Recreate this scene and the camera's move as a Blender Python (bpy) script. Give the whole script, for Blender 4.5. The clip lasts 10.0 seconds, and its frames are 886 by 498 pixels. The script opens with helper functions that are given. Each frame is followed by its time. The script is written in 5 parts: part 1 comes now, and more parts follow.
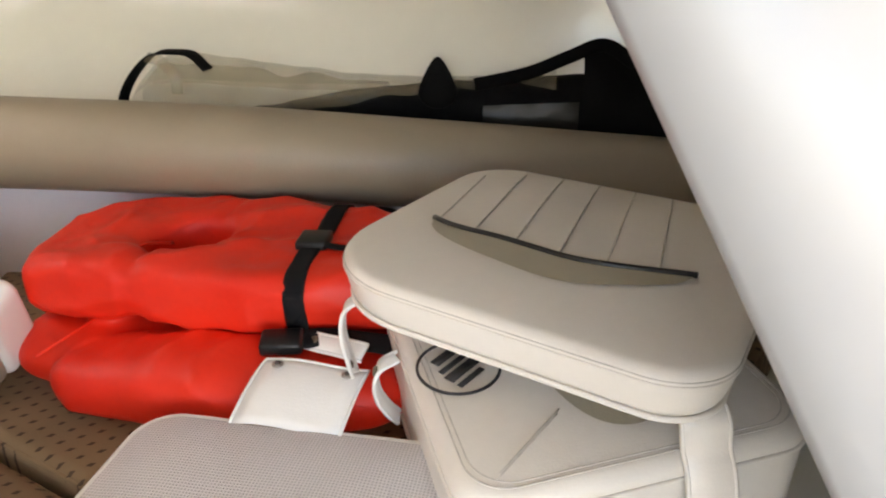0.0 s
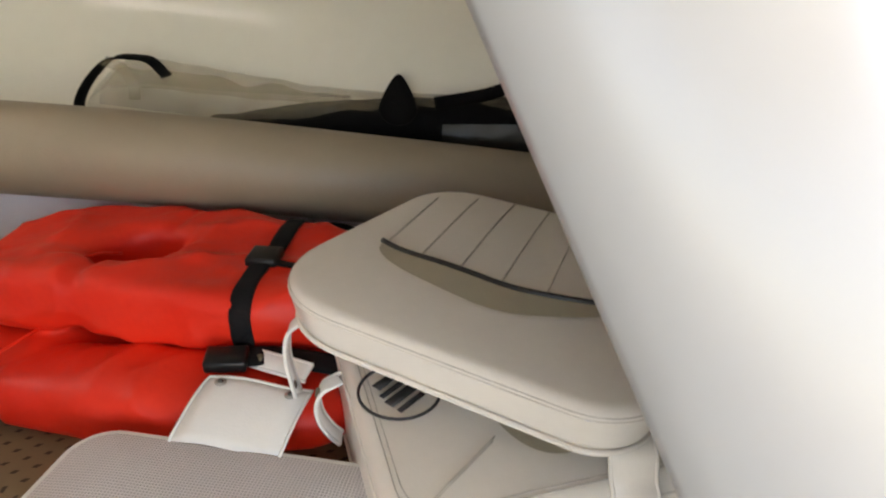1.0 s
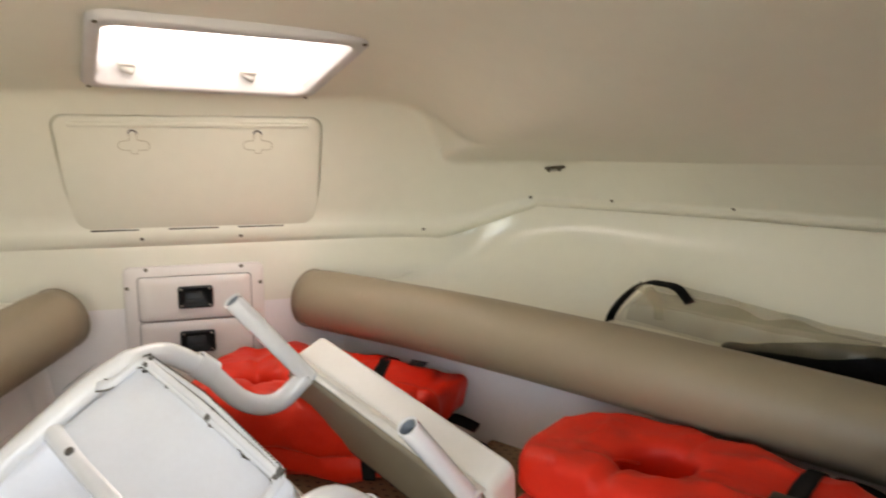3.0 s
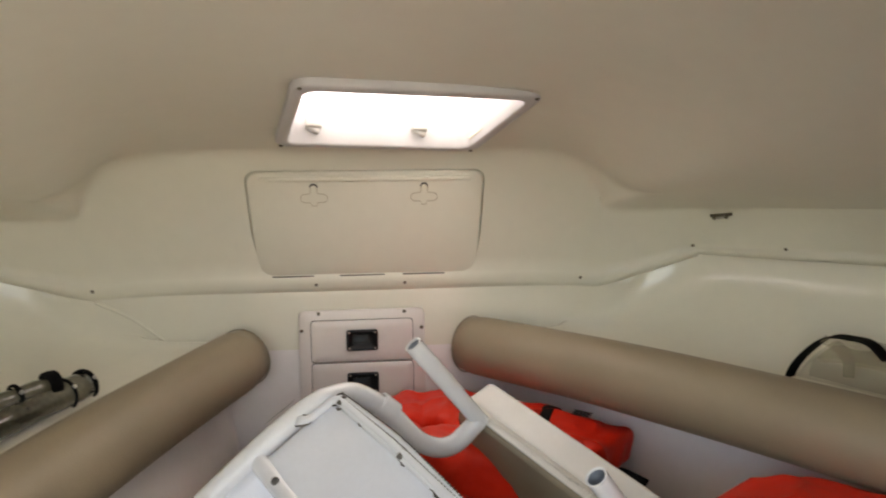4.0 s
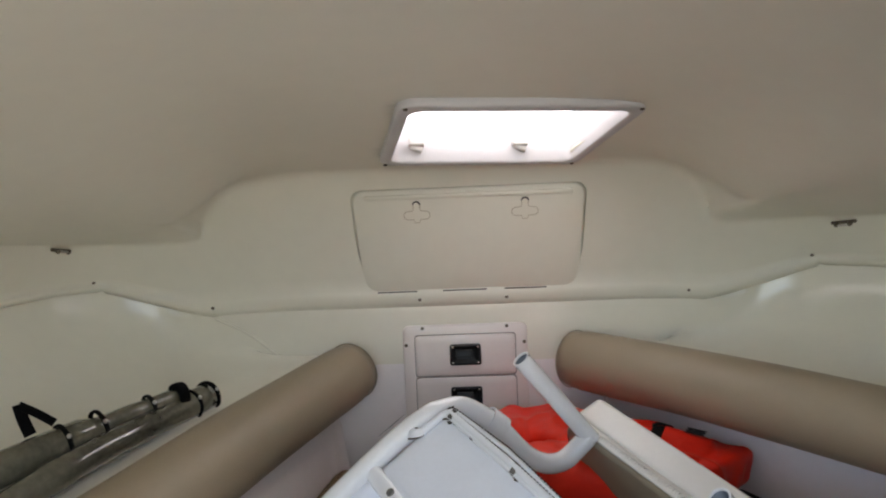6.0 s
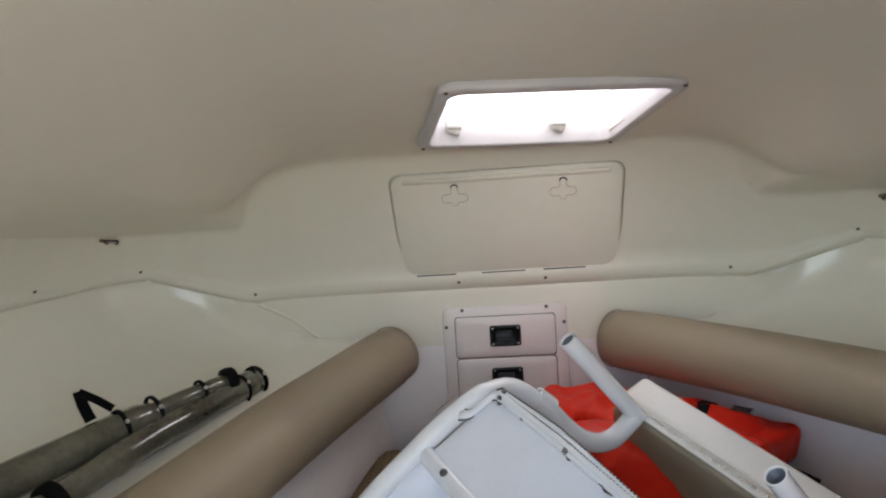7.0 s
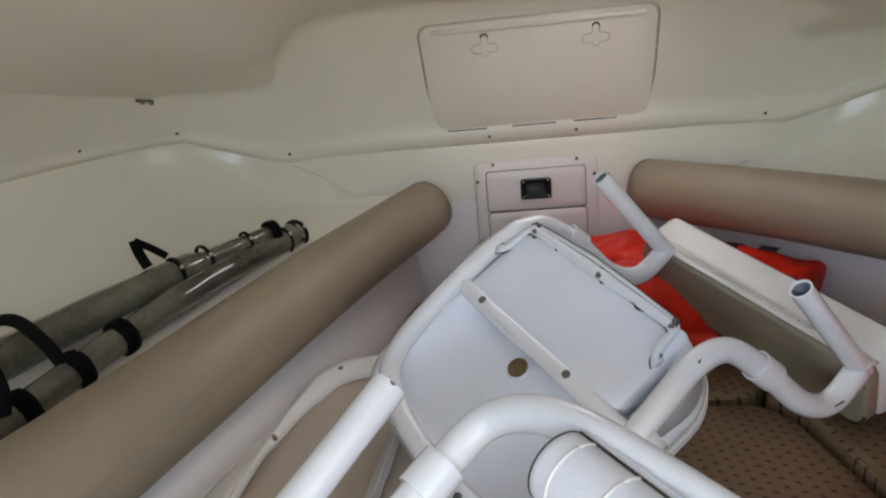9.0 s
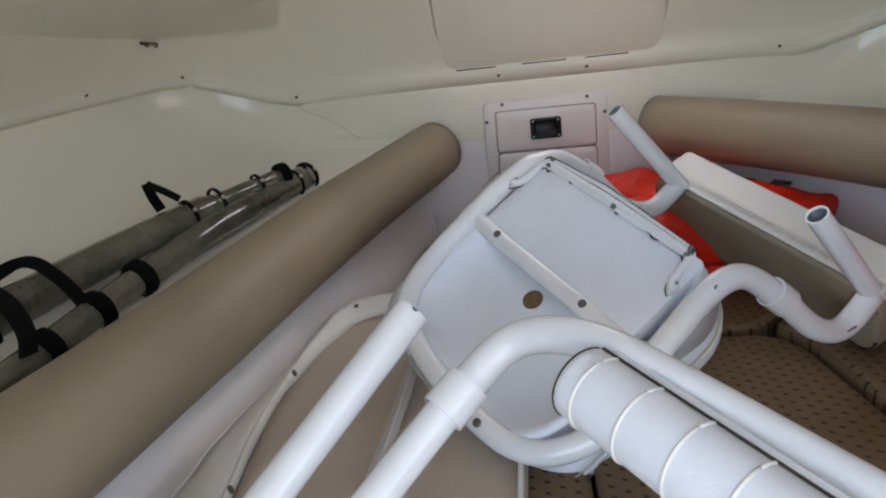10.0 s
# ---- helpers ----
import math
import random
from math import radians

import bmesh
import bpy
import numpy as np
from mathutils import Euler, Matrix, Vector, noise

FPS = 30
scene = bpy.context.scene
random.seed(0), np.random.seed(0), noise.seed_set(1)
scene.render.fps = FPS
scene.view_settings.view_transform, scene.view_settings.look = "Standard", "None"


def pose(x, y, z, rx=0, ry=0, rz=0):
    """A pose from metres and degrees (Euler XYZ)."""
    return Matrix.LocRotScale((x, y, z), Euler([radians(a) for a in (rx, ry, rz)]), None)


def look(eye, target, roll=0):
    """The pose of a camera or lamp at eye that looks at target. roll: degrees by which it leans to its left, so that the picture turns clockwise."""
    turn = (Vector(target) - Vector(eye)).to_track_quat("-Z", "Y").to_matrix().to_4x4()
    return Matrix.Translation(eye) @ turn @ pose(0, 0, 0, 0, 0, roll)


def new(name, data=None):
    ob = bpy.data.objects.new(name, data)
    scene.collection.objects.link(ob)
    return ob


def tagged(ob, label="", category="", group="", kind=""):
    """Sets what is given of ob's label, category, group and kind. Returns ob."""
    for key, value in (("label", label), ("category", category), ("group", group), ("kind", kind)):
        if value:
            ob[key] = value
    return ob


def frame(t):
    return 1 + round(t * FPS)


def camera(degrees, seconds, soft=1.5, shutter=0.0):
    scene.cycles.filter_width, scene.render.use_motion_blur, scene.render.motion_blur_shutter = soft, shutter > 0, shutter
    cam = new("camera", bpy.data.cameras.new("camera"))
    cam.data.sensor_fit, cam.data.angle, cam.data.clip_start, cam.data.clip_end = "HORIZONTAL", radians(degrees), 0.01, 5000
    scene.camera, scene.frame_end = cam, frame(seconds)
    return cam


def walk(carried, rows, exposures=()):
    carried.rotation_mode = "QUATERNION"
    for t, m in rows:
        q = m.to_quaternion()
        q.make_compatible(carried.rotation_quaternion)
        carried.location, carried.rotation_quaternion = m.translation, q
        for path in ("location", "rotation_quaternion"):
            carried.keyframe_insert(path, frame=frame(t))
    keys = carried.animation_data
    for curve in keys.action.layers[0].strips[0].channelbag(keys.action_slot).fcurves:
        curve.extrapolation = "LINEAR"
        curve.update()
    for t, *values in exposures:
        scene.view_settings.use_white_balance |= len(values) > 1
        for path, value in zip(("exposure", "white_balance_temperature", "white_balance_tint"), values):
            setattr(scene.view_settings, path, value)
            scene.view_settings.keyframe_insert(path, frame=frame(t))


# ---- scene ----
cam = camera(66.7, 10.0, soft=2.0, shutter=0.4)
PATH = [
    (0, (0.233, -0.107, 1.138), (1.677, 1.002, 0.311), -0.8),
    (0.5, (0.24, -0.112, 1.148), (1.731, 0.917, 0.301), 0.3),
    (1, (0.247, -0.125, 1.161), (1.751, 0.913, 0.347), 2.2),
    (1.5, (0.214, -0.135, 1.208), (1.513, 1.237, 0.552), 1.3),
    (2, (0.192, -0.147, 1.213), (1.226, 1.493, 0.723), 0.2),
    (2.5, (0.159, -0.144, 1.232), (0.949, 1.651, 0.84), -0.3),
    (3, (0.126, -0.135, 1.24), (0.68, 1.763, 0.945), -0.1),
    (4.5, (0.021, -0.146, 1.244), (0.118, 1.848, 1.126), -1.6),
    (5, (0.023, -0.148, 1.244), (0.061, 1.849, 1.134), -2.0),
    (5.5, (0.023, -0.149, 1.244), (-0.003, 1.848, 1.145), -2.0),
    (7, (-0.014, -0.158, 1.253), (-0.167, 1.83, 1.099), -3.8),
    (7.5, (-0.024, -0.173, 1.243), (-0.222, 1.804, 1.02), -4.4),
    (8, (-0.025, -0.181, 1.23), (-0.232, 1.782, 0.91), -4.8),
    (8.5, (-0.027, -0.192, 1.213), (-0.249, 1.753, 0.804), -5.2),
    (9, (-0.036, -0.2, 1.193), (-0.28, 1.722, 0.699), -5.5),
    (9.5, (-0.044, -0.207, 1.18), (-0.303, 1.693, 0.613), -6.1),
    (10, (-0.054, -0.213, 1.171), (-0.319, 1.667, 0.541), -6.6),
]
EXPOSURES = [(0, 3.81, 8550, 23), (0.5, 3.67, 8550, 22), (1.0, 3.44, 8650, 22), (1.5, 3.39, 8350, 20), (2.0, 3.44, 8450, 19), (2.5, 3.45, 8650, 19), (3.0, 3.37, 8950, 19), (4.5, 2.74, 8450, 19), (5.0, 2.72, 7800, 18), (5.5, 2.7, 7650, 18), (7.0, 2.76, 7350, 18), (9.0, 2.7, 7450, 19), (10, 2.63, 7200, 19)]
walk(cam, [(t, look(eye, target, roll)) for t, eye, target, roll in PATH], EXPOSURES)

# ---- world and light ----
world = bpy.data.worlds.new("sky")
scene.world = world
world.use_nodes = True
wn = world.node_tree
sky = wn.nodes.new("ShaderNodeTexSky")
sky.sky_type, sky.sun_disc = "NISHITA", False
sky.sun_elevation, sky.sun_rotation = radians(44), radians(56)
wn.links.new(sky.outputs[0], wn.nodes["Background"].inputs[0])
wn.nodes["Background"].inputs[1].default_value = 0.135
sun = new("sun", bpy.data.lights.new("sun", "SUN"))
sun.data.energy, sun.data.angle, sun.data.color = 5.0, radians(0.6), (1.0, 0.95, 0.87)
sun.matrix_world = look((2.5, 1.7, 2.95), (0, 0, 0))


# ---- mesh helpers ----
def finish(bm, name, material, smooth=True):
    me = bpy.data.meshes.new(name)
    bmesh.ops.recalc_face_normals(bm, faces=bm.faces)
    bm.to_mesh(me)
    bm.free()
    for m in material if isinstance(material, (list, tuple)) else [material]:
        me.materials.append(m)
    for p in me.polygons:
        p.use_smooth = smooth
    return me


def part(name, bm, material, parent=None, label="", smooth=True):
    ob = new(name, finish(bm, name, material, smooth))
    if parent is not None:
        ob.parent = parent
    if label:
        ob["label"] = label
    return ob


def thing(name, label, category, at=(0, 0, 0), group=""):
    e = new(name)
    e.location = at
    e.empty_display_size = 0.05
    return tagged(e, label, category, group)


def sharp(ob, angle=40):
    m = ob.modifiers.new("split", "EDGE_SPLIT")
    m.split_angle = radians(angle)
    return ob


def spline(points, n=8):
    """A smooth line through the points."""
    p = [Vector(q) for q in points]
    p = [2 * p[0] - p[1], *p, 2 * p[-1] - p[-2]]
    out = []
    for i in range(1, len(p) - 2):
        for k in range(n):
            t = k / n
            a, b, c, d = p[i - 1], p[i], p[i + 1], p[i + 2]
            out.append(0.5 * (2 * b + (c - a) * t + (2 * a - 5 * b + 4 * c - d) * t * t + (3 * b - a - 3 * c + d) * t ** 3))
    out.append(p[-2].copy())
    return out


def rounded_path(points, radius, n=7):
    """Straight runs with rounded bends."""
    p = [Vector(q) for q in points]
    out = [p[0]]
    for i in range(1, len(p) - 1):
        a, b = (p[i - 1] - p[i]), (p[i + 1] - p[i])
        r = min(radius, a.length * 0.48, b.length * 0.48)
        s, e = p[i] + a.normalized() * r, p[i] + b.normalized() * r
        for k in range(n + 1):
            t = k / n
            out.append(s.lerp(p[i], t).lerp(p[i].lerp(e, t), t))
    out.append(p[-1])
    return out


def frames(pts):
    """Directions along and across a line, without twist."""
    res = []
    up = None
    for i, p in enumerate(pts):
        d = (pts[min(i + 1, len(pts) - 1)] - pts[max(i - 1, 0)]).normalized()
        if up is None:
            up = Vector((0, 0, 1)) if abs(d.z) < 0.9 else Vector((1, 0, 0))
        up = (up - d * up.dot(d)).normalized()
        res.append((d, up, d.cross(up)))
    return res


def ring_loft(bm, rings, cap=True, closed=True):
    vs = [[bm.verts.new(q) for q in r] for r in rings]
    for a, b in zip(vs, vs[1:]):
        m = len(a)
        for j in range(m if closed else m - 1):
            bm.faces.new((a[j], a[(j + 1) % m], b[(j + 1) % m], b[j]))
    if cap:
        bm.faces.new(list(reversed(vs[0])))
        bm.faces.new(vs[-1])
    return vs


def tube(bm, pts, radius, seg=16, cap=True):
    pts = [Vector(p) for p in pts]
    rings = []
    for i, (p, (d, u, w)) in enumerate(zip(pts, frames(pts))):
        r = radius(i / (len(pts) - 1)) if callable(radius) else radius
        rings.append([p + (u * math.cos(6.28319 * k / seg) + w * math.sin(6.28319 * k / seg)) * r for k in range(seg)])
    ring_loft(bm, rings, cap)
    return bm


def open_tube(bm, pts, radius, wall=0.0025, seg=20):
    """A hollow pipe, both ends open."""
    pts = [Vector(p) for p in pts]
    fr = frames(pts)
    rings = []
    circle = lambda i, r: [pts[i] + (fr[i][1] * math.cos(6.28319 * k / seg) + fr[i][2] * math.sin(6.28319 * k / seg)) * r for k in range(seg)]
    n = len(pts)
    for i in range(n):
        rings.append(circle(i, radius))
    for i in reversed(range(n)):
        rings.append(circle(i, radius - wall))
    rings.append(circle(0, radius))
    ring_loft(bm, rings, cap=False)
    bmesh.ops.remove_doubles(bm, verts=bm.verts, dist=1e-6)
    return bm


def strap(bm, pts, width, thick, side):
    """A flat band along pts; side: the direction across its width, one for all or one a point."""
    pts = [Vector(p) for p in pts]
    rings = []
    for i, p in enumerate(pts):
        d = (pts[min(i + 1, len(pts) - 1)] - pts[max(i - 1, 0)]).normalized()
        s = Vector(side[i] if isinstance(side, list) else side)
        s = (s - d * s.dot(d)).normalized()
        h = d.cross(s)
        w, t = width / 2, thick / 2
        rings.append([p + s * a + h * b for a, b in ((-w, -t * 0.4), (-w * 0.93, -t), (w * 0.93, -t), (w, -t * 0.4), (w, t * 0.4), (w * 0.93, t), (-w * 0.93, t), (-w, t * 0.4))])
    ring_loft(bm, rings)
    return bm


def rrect(hx, hy, r, n=7):
    """A rounded outline; r: one radius, or one a corner, from (+, +) round to (+, -)."""
    out = []
    for sx, sy, a0, q in zip((1, -1, -1, 1), (1, 1, -1, -1), (0, 90, 180, 270), r if isinstance(r, tuple) else (r,) * 4):
        q = max(0.0005, min(q, hx - 1e-4, hy - 1e-4))
        cx, cy = sx * (hx - q), sy * (hy - q)
        for k in range(n + 1):
            a = radians(a0 + 90 * k / n)
            out.append((cx + q * math.cos(a), cy + q * math.sin(a)))
    return out


def pillow(bm, hx, hy, r, thick, edge, dome=0.0, m=Matrix(), n=7, fill=5, under=True, wave=0.0, seed=0, taper=0.0):
    """A padded slab with rounded edges; z=0 is its underside."""
    rings = []
    k = 5

    def ring(inset, z, f=1.0):
        inset += taper * max(0, 1 - z / thick)
        pts = rrect(hx - inset, hy - inset, tuple(q - inset for q in r) if isinstance(r, tuple) else r - inset, n)
        return [m @ Vector((x * f, y * f, z + (wave * noise.noise(Vector((x * f * 9 + seed, y * f * 9, z * 5))) if wave else 0))) for x, y in pts]

    if under:
        rings += [ring(edge, 0, f) for f in (0.05, 0.5)]
    for i in range(k + 1):
        a = math.pi / 2 * i / k
        rings.append(ring(edge * (1 - math.sin(a)), edge * (1 - math.cos(a)) if under else edge * 0.2 * (1 - math.cos(a))))
    for i in range(k + 1):
        a = math.pi / 2 * i / k
        rings.append(ring(edge * (1 - math.cos(a)), thick - edge * (1 - math.sin(a))))
    for i in range(1, fill + 1):
        f = 1 - i / (fill + 0.15)
        rings.append(ring(edge, thick + dome * (1 - f * f), f))
    ring_loft(bm, rings)
    return bm


def box(bm, hx, hy, hz, m=Matrix(), bevel=0.0, seg=2):
    made = bmesh.ops.create_cube(bm, size=1, matrix=m @ Matrix.Diagonal((2 * hx, 2 * hy, 2 * hz, 1)))
    if bevel:
        es = list({e for v in made["verts"] for e in v.link_edges})
        bmesh.ops.bevel(bm, geom=es, offset=bevel, segments=seg, profile=0.5, affect="EDGES")
    return bm


def disc(bm, r, h, m=Matrix(), seg=16, dome=0.0):
    rings = [[m @ Vector((q * math.cos(6.28319 * k / seg), q * math.sin(6.28319 * k / seg), z)) for k in range(seg)]
             for q, z in ((r, 0), (r, h * 0.7), (r * 0.9, h), (r * 0.4, h + dome))]
    ring_loft(bm, rings)
    return bm


def basis(o, x, y, z):
    return Matrix(((x[0], y[0], z[0], o[0]), (x[1], y[1], z[1], o[1]), (x[2], y[2], z[2], o[2]), (0, 0, 0, 1)))


def facing(o, normal, up=(0, 0, 1)):
    """Local z along normal, local y towards up."""
    z = Vector(normal).normalized()
    x = Vector(up).cross(z).normalized()
    return basis(o, x, z.cross(x), z)


def grid(bm, rows):
    vs = [[bm.verts.new(q) for q in r] for r in rows]
    for a, b in zip(vs, vs[1:]):
        for j in range(len(a) - 1):
            bm.faces.new((a[j], a[j + 1], b[j + 1], b[j]))
    return vs


# ---- materials ----
def material(name, base, rough=0.5, metal=0.0, var=0.08, scale=6.0, bump=0.0, bump_scale=120.0, coat=0.0, tint=None, spec=0.5, sheen=0.0):
    """A surface with colour that varies at two scales and fine relief."""
    m = bpy.data.materials.new(name)
    m.use_nodes = True
    t = m.node_tree
    b = t.nodes["Principled BSDF"]
    b.inputs["Roughness"].default_value = rough
    b.inputs["Metallic"].default_value = metal
    b.inputs["Coat Weight"].default_value = coat
    b.inputs["Coat Roughness"].default_value = 0.08
    b.inputs["Specular IOR Level"].default_value = spec
    b.inputs["Sheen Weight"].default_value = sheen
    co = t.nodes.new("ShaderNodeTexCoord")
    big = t.nodes.new("ShaderNodeTexNoise")
    big.inputs["Scale"].default_value, big.inputs["Detail"].default_value = scale, 3
    fine = t.nodes.new("ShaderNodeTexNoise")
    fine.inputs["Scale"].default_value, fine.inputs["Detail"].default_value = scale * 14, 4
    for n in (big, fine):
        t.links.new(co.outputs["Object"], n.inputs["Vector"])
    add = t.nodes.new("ShaderNodeMath")
    add.operation = "MULTIPLY_ADD"
    add.inputs[1].default_value = 0.35
    t.links.new(fine.outputs[0], add.inputs[0])
    t.links.new(big.outputs[0], add.inputs[2])
    ramp = t.nodes.new("ShaderNodeValToRGB")
    ramp.color_ramp.elements[0].position, ramp.color_ramp.elements[1].position = 0.45, 0.9
    dark = [c * (1 - var) for c in base]
    light = [min(1, c * (1 + var * 0.6)) for c in (tint or base)]
    ramp.color_ramp.elements[0].color, ramp.color_ramp.elements[1].color = (*dark, 1), (*light, 1)
    t.links.new(add.outputs[0], ramp.inputs[0])
    t.links.new(ramp.outputs[0], b.inputs["Base Color"])
    rr = t.nodes.new("ShaderNodeMapRange")
    rr.inputs["To Min"].default_value, rr.inputs["To Max"].default_value = rough * 0.8, min(1, rough * 1.25)
    t.links.new(fine.outputs[0], rr.inputs["Value"])
    t.links.new(rr.outputs[0], b.inputs["Roughness"])
    if bump:
        g = t.nodes.new("ShaderNodeTexNoise")
        g.inputs["Scale"].default_value, g.inputs["Detail"].default_value = bump_scale, 3
        t.links.new(co.outputs["Object"], g.inputs["Vector"])
        bp = t.nodes.new("ShaderNodeBump")
        bp.inputs["Strength"].default_value, bp.inputs["Distance"].default_value = bump, 0.002
        t.links.new(g.outputs[0], bp.inputs["Height"])
        t.links.new(bp.outputs[0], b.inputs["Normal"])
    return m


def weave(m, scale, strength, dark=None):
    """Adds a woven relief of fine threads, with dark holes where asked."""
    t = m.node_tree
    b = t.nodes["Principled BSDF"]
    co = t.nodes.new("ShaderNodeTexCoord")
    hs = []
    for ax in ("X", "Y"):
        w = t.nodes.new("ShaderNodeTexWave")
        w.bands_direction = ax
        w.inputs["Scale"].default_value = scale
        w.inputs["Distortion"].default_value = 0.6
        w.inputs["Detail Scale"].default_value = 0.3
        t.links.new(co.outputs["Object"], w.inputs["Vector"])
        hs.append(w)
    mx = t.nodes.new("ShaderNodeMath")
    mx.operation = "MAXIMUM"
    t.links.new(hs[0].outputs["Fac"], mx.inputs[0])
    t.links.new(hs[1].outputs["Fac"], mx.inputs[1])
    bp = t.nodes.new("ShaderNodeBump")
    bp.inputs["Strength"].default_value, bp.inputs["Distance"].default_value = strength, 0.002
    t.links.new(mx.outputs[0], bp.inputs["Height"])
    t.links.new(bp.outputs[0], b.inputs["Normal"])
    if dark:
        old = b.inputs["Base Color"].links[0].from_socket
        mix = t.nodes.new("ShaderNodeMix")
        mix.data_type = "RGBA"
        r = t.nodes.new("ShaderNodeMapRange")
        r.inputs["From Min"].default_value, r.inputs["From Max"].default_value = 0.35, 0.75
        t.links.new(mx.outputs[0], r.inputs["Value"])
        t.links.new(r.outputs[0], mix.inputs["Factor"])
        mix.inputs["A"].default_value = (*dark, 1)
        t.links.new(old, mix.inputs["B"])
        t.links.new(mix.outputs["Result"], b.inputs["Base Color"])
    return m


def dotted(m, pitch, colour):
    """Small dark woven sprigs in staggered rows."""
    t = m.node_tree
    b = t.nodes["Principled BSDF"]
    co = t.nodes.new("ShaderNodeTexCoord")
    sep = t.nodes.new("ShaderNodeSeparateXYZ")
    rot = t.nodes.new("ShaderNodeMapping")
    rot.inputs["Rotation"].default_value = (0, 0, radians(28))
    t.links.new(co.outputs["Object"], rot.inputs["Vector"])
    t.links.new(rot.outputs[0], sep.inputs[0])

    def math_node(op, a, b_, c=None):
        n = t.nodes.new("ShaderNodeMath")
        n.operation = op
        for i, v in enumerate((a, b_, c)):
            if v is None:
                continue
            if isinstance(v, (int, float)):
                n.inputs[i].default_value = v
            else:
                t.links.new(v, n.inputs[i])
        return n.outputs[0]

    yr = math_node("DIVIDE", sep.outputs["Y"], pitch * 0.86)
    row = math_node("FLOOR", yr, 0)
    shift = math_node("MULTIPLY", math_node("MODULO", math_node("ABSOLUTE", row, 0), 2), 0.5)
    xr = math_node("ADD", math_node("DIVIDE", sep.outputs["X"], pitch), shift)
    fx = math_node("SUBTRACT", math_node("FRACT", xr, 0), 0.5)
    fy = math_node("SUBTRACT", math_node("FRACT", yr, 0), 0.5)
    wob = t.nodes.new("ShaderNodeTexNoise")
    wob.inputs["Scale"].default_value = 160
    t.links.new(co.outputs["Object"], wob.inputs["Vector"])
    d = math_node("ADD", math_node("ABSOLUTE", fx, 0), math_node("MULTIPLY", math_node("ABSOLUTE", fy, 0), 1.6))
    d = math_node("ADD", d, math_node("MULTIPLY", math_node("SUBTRACT", wob.outputs[0], 0.5), 0.25))
    mask = math_node("LESS_THAN", d, 0.27)
    old = b.inputs["Base Color"].links[0].from_socket
    mix = t.nodes.new("ShaderNodeMix")
    mix.data_type = "RGBA"
    t.links.new(math_node("MULTIPLY", mask, 0.8), mix.inputs["Factor"])
    t.links.new(old, mix.inputs["A"])
    mix.inputs["B"].default_value = (*colour, 1)
    t.links.new(mix.outputs["Result"], b.inputs["Base Color"])
    return m


GELCOAT = material("cream gelcoat", (0.82, 0.80, 0.695), 0.22, var=0.04, scale=2.5, bump=0.012, bump_scale=7, coat=0.4)
DECKLINER = material("cream deck liner gelcoat", (0.79, 0.770, 0.665), 0.42, var=0.05, scale=2.0, bump=0.04, bump_scale=14)
# white gelcoat darkened to mid grey, in place of weaker daylight on it
JAMB_GREYED = material("white gelcoat toned grey", (0.34, 0.345, 0.34), 0.3, var=0.03, scale=3, bump=0.03, bump_scale=8)
DRAWER_WHITE = material("pinkish white plastic", (0.80, 0.745, 0.715), 0.3, var=0.04, scale=6, bump=0.03, bump_scale=60)
LINING = material("white side lining", (0.86, 0.83, 0.825), 0.5, var=0.05, scale=4, bump=0.06, bump_scale=90)
TAN = material("tan vinyl", (0.315, 0.253, 0.178), 0.48, var=0.07, scale=5, bump=0.25, bump_scale=420)
# white vinyl of the boat seats, the blue of skylight mixed into its colour
SKYLIT_VINYL = material("white vinyl tinted by skylight", (0.79, 0.82, 0.87), 0.38, var=0.05, scale=8, bump=0.2, bump_scale=500)
WHITE_VINYL = material("white vinyl", (0.78, 0.765, 0.73), 0.42, var=0.05, scale=8, bump=0.2, bump_scale=500)
BEIGE_VINYL = material("beige vinyl", (0.78, 0.725, 0.645), 0.34, var=0.05, scale=7, bump=0.10, bump_scale=460)
OLIVE_VINYL = material("pale olive vinyl", (0.44, 0.39, 0.285), 0.45, var=0.07, scale=8, bump=0.2, bump_scale=460)
TAUPE_VINYL = material("taupe vinyl", (0.33, 0.285, 0.215), 0.45, var=0.07, scale=8, bump=0.2, bump_scale=460)
STITCH = material("stitching thread", (0.60, 0.55, 0.48), 0.8, var=0.2, scale=90)
PIPING_BLACK = material("black piping", (0.015, 0.014, 0.014), 0.35, var=0.2, scale=30)
FRAME_PLASTIC = material("pale grey plastic", (0.62, 0.61, 0.62), 0.4, var=0.05, scale=12, bump=0.03, bump_scale=80)
PIPING_WHITE = material("white piping", (0.78, 0.77, 0.73), 0.4, var=0.05, scale=30)
BERTH = dotted(material("sprigged berth fabric", (0.225, 0.150, 0.088), 0.85, var=0.12, scale=7, bump=0.4, bump_scale=600, spec=0.2), 0.0215, (0.035, 0.021, 0.017))
ORANGE = material("orange nylon", (0.78, 0.025, 0.012), 0.45, spec=0.3, var=0.06, scale=9, bump=0.35, bump_scale=60, tint=(0.81, 0.034, 0.015))
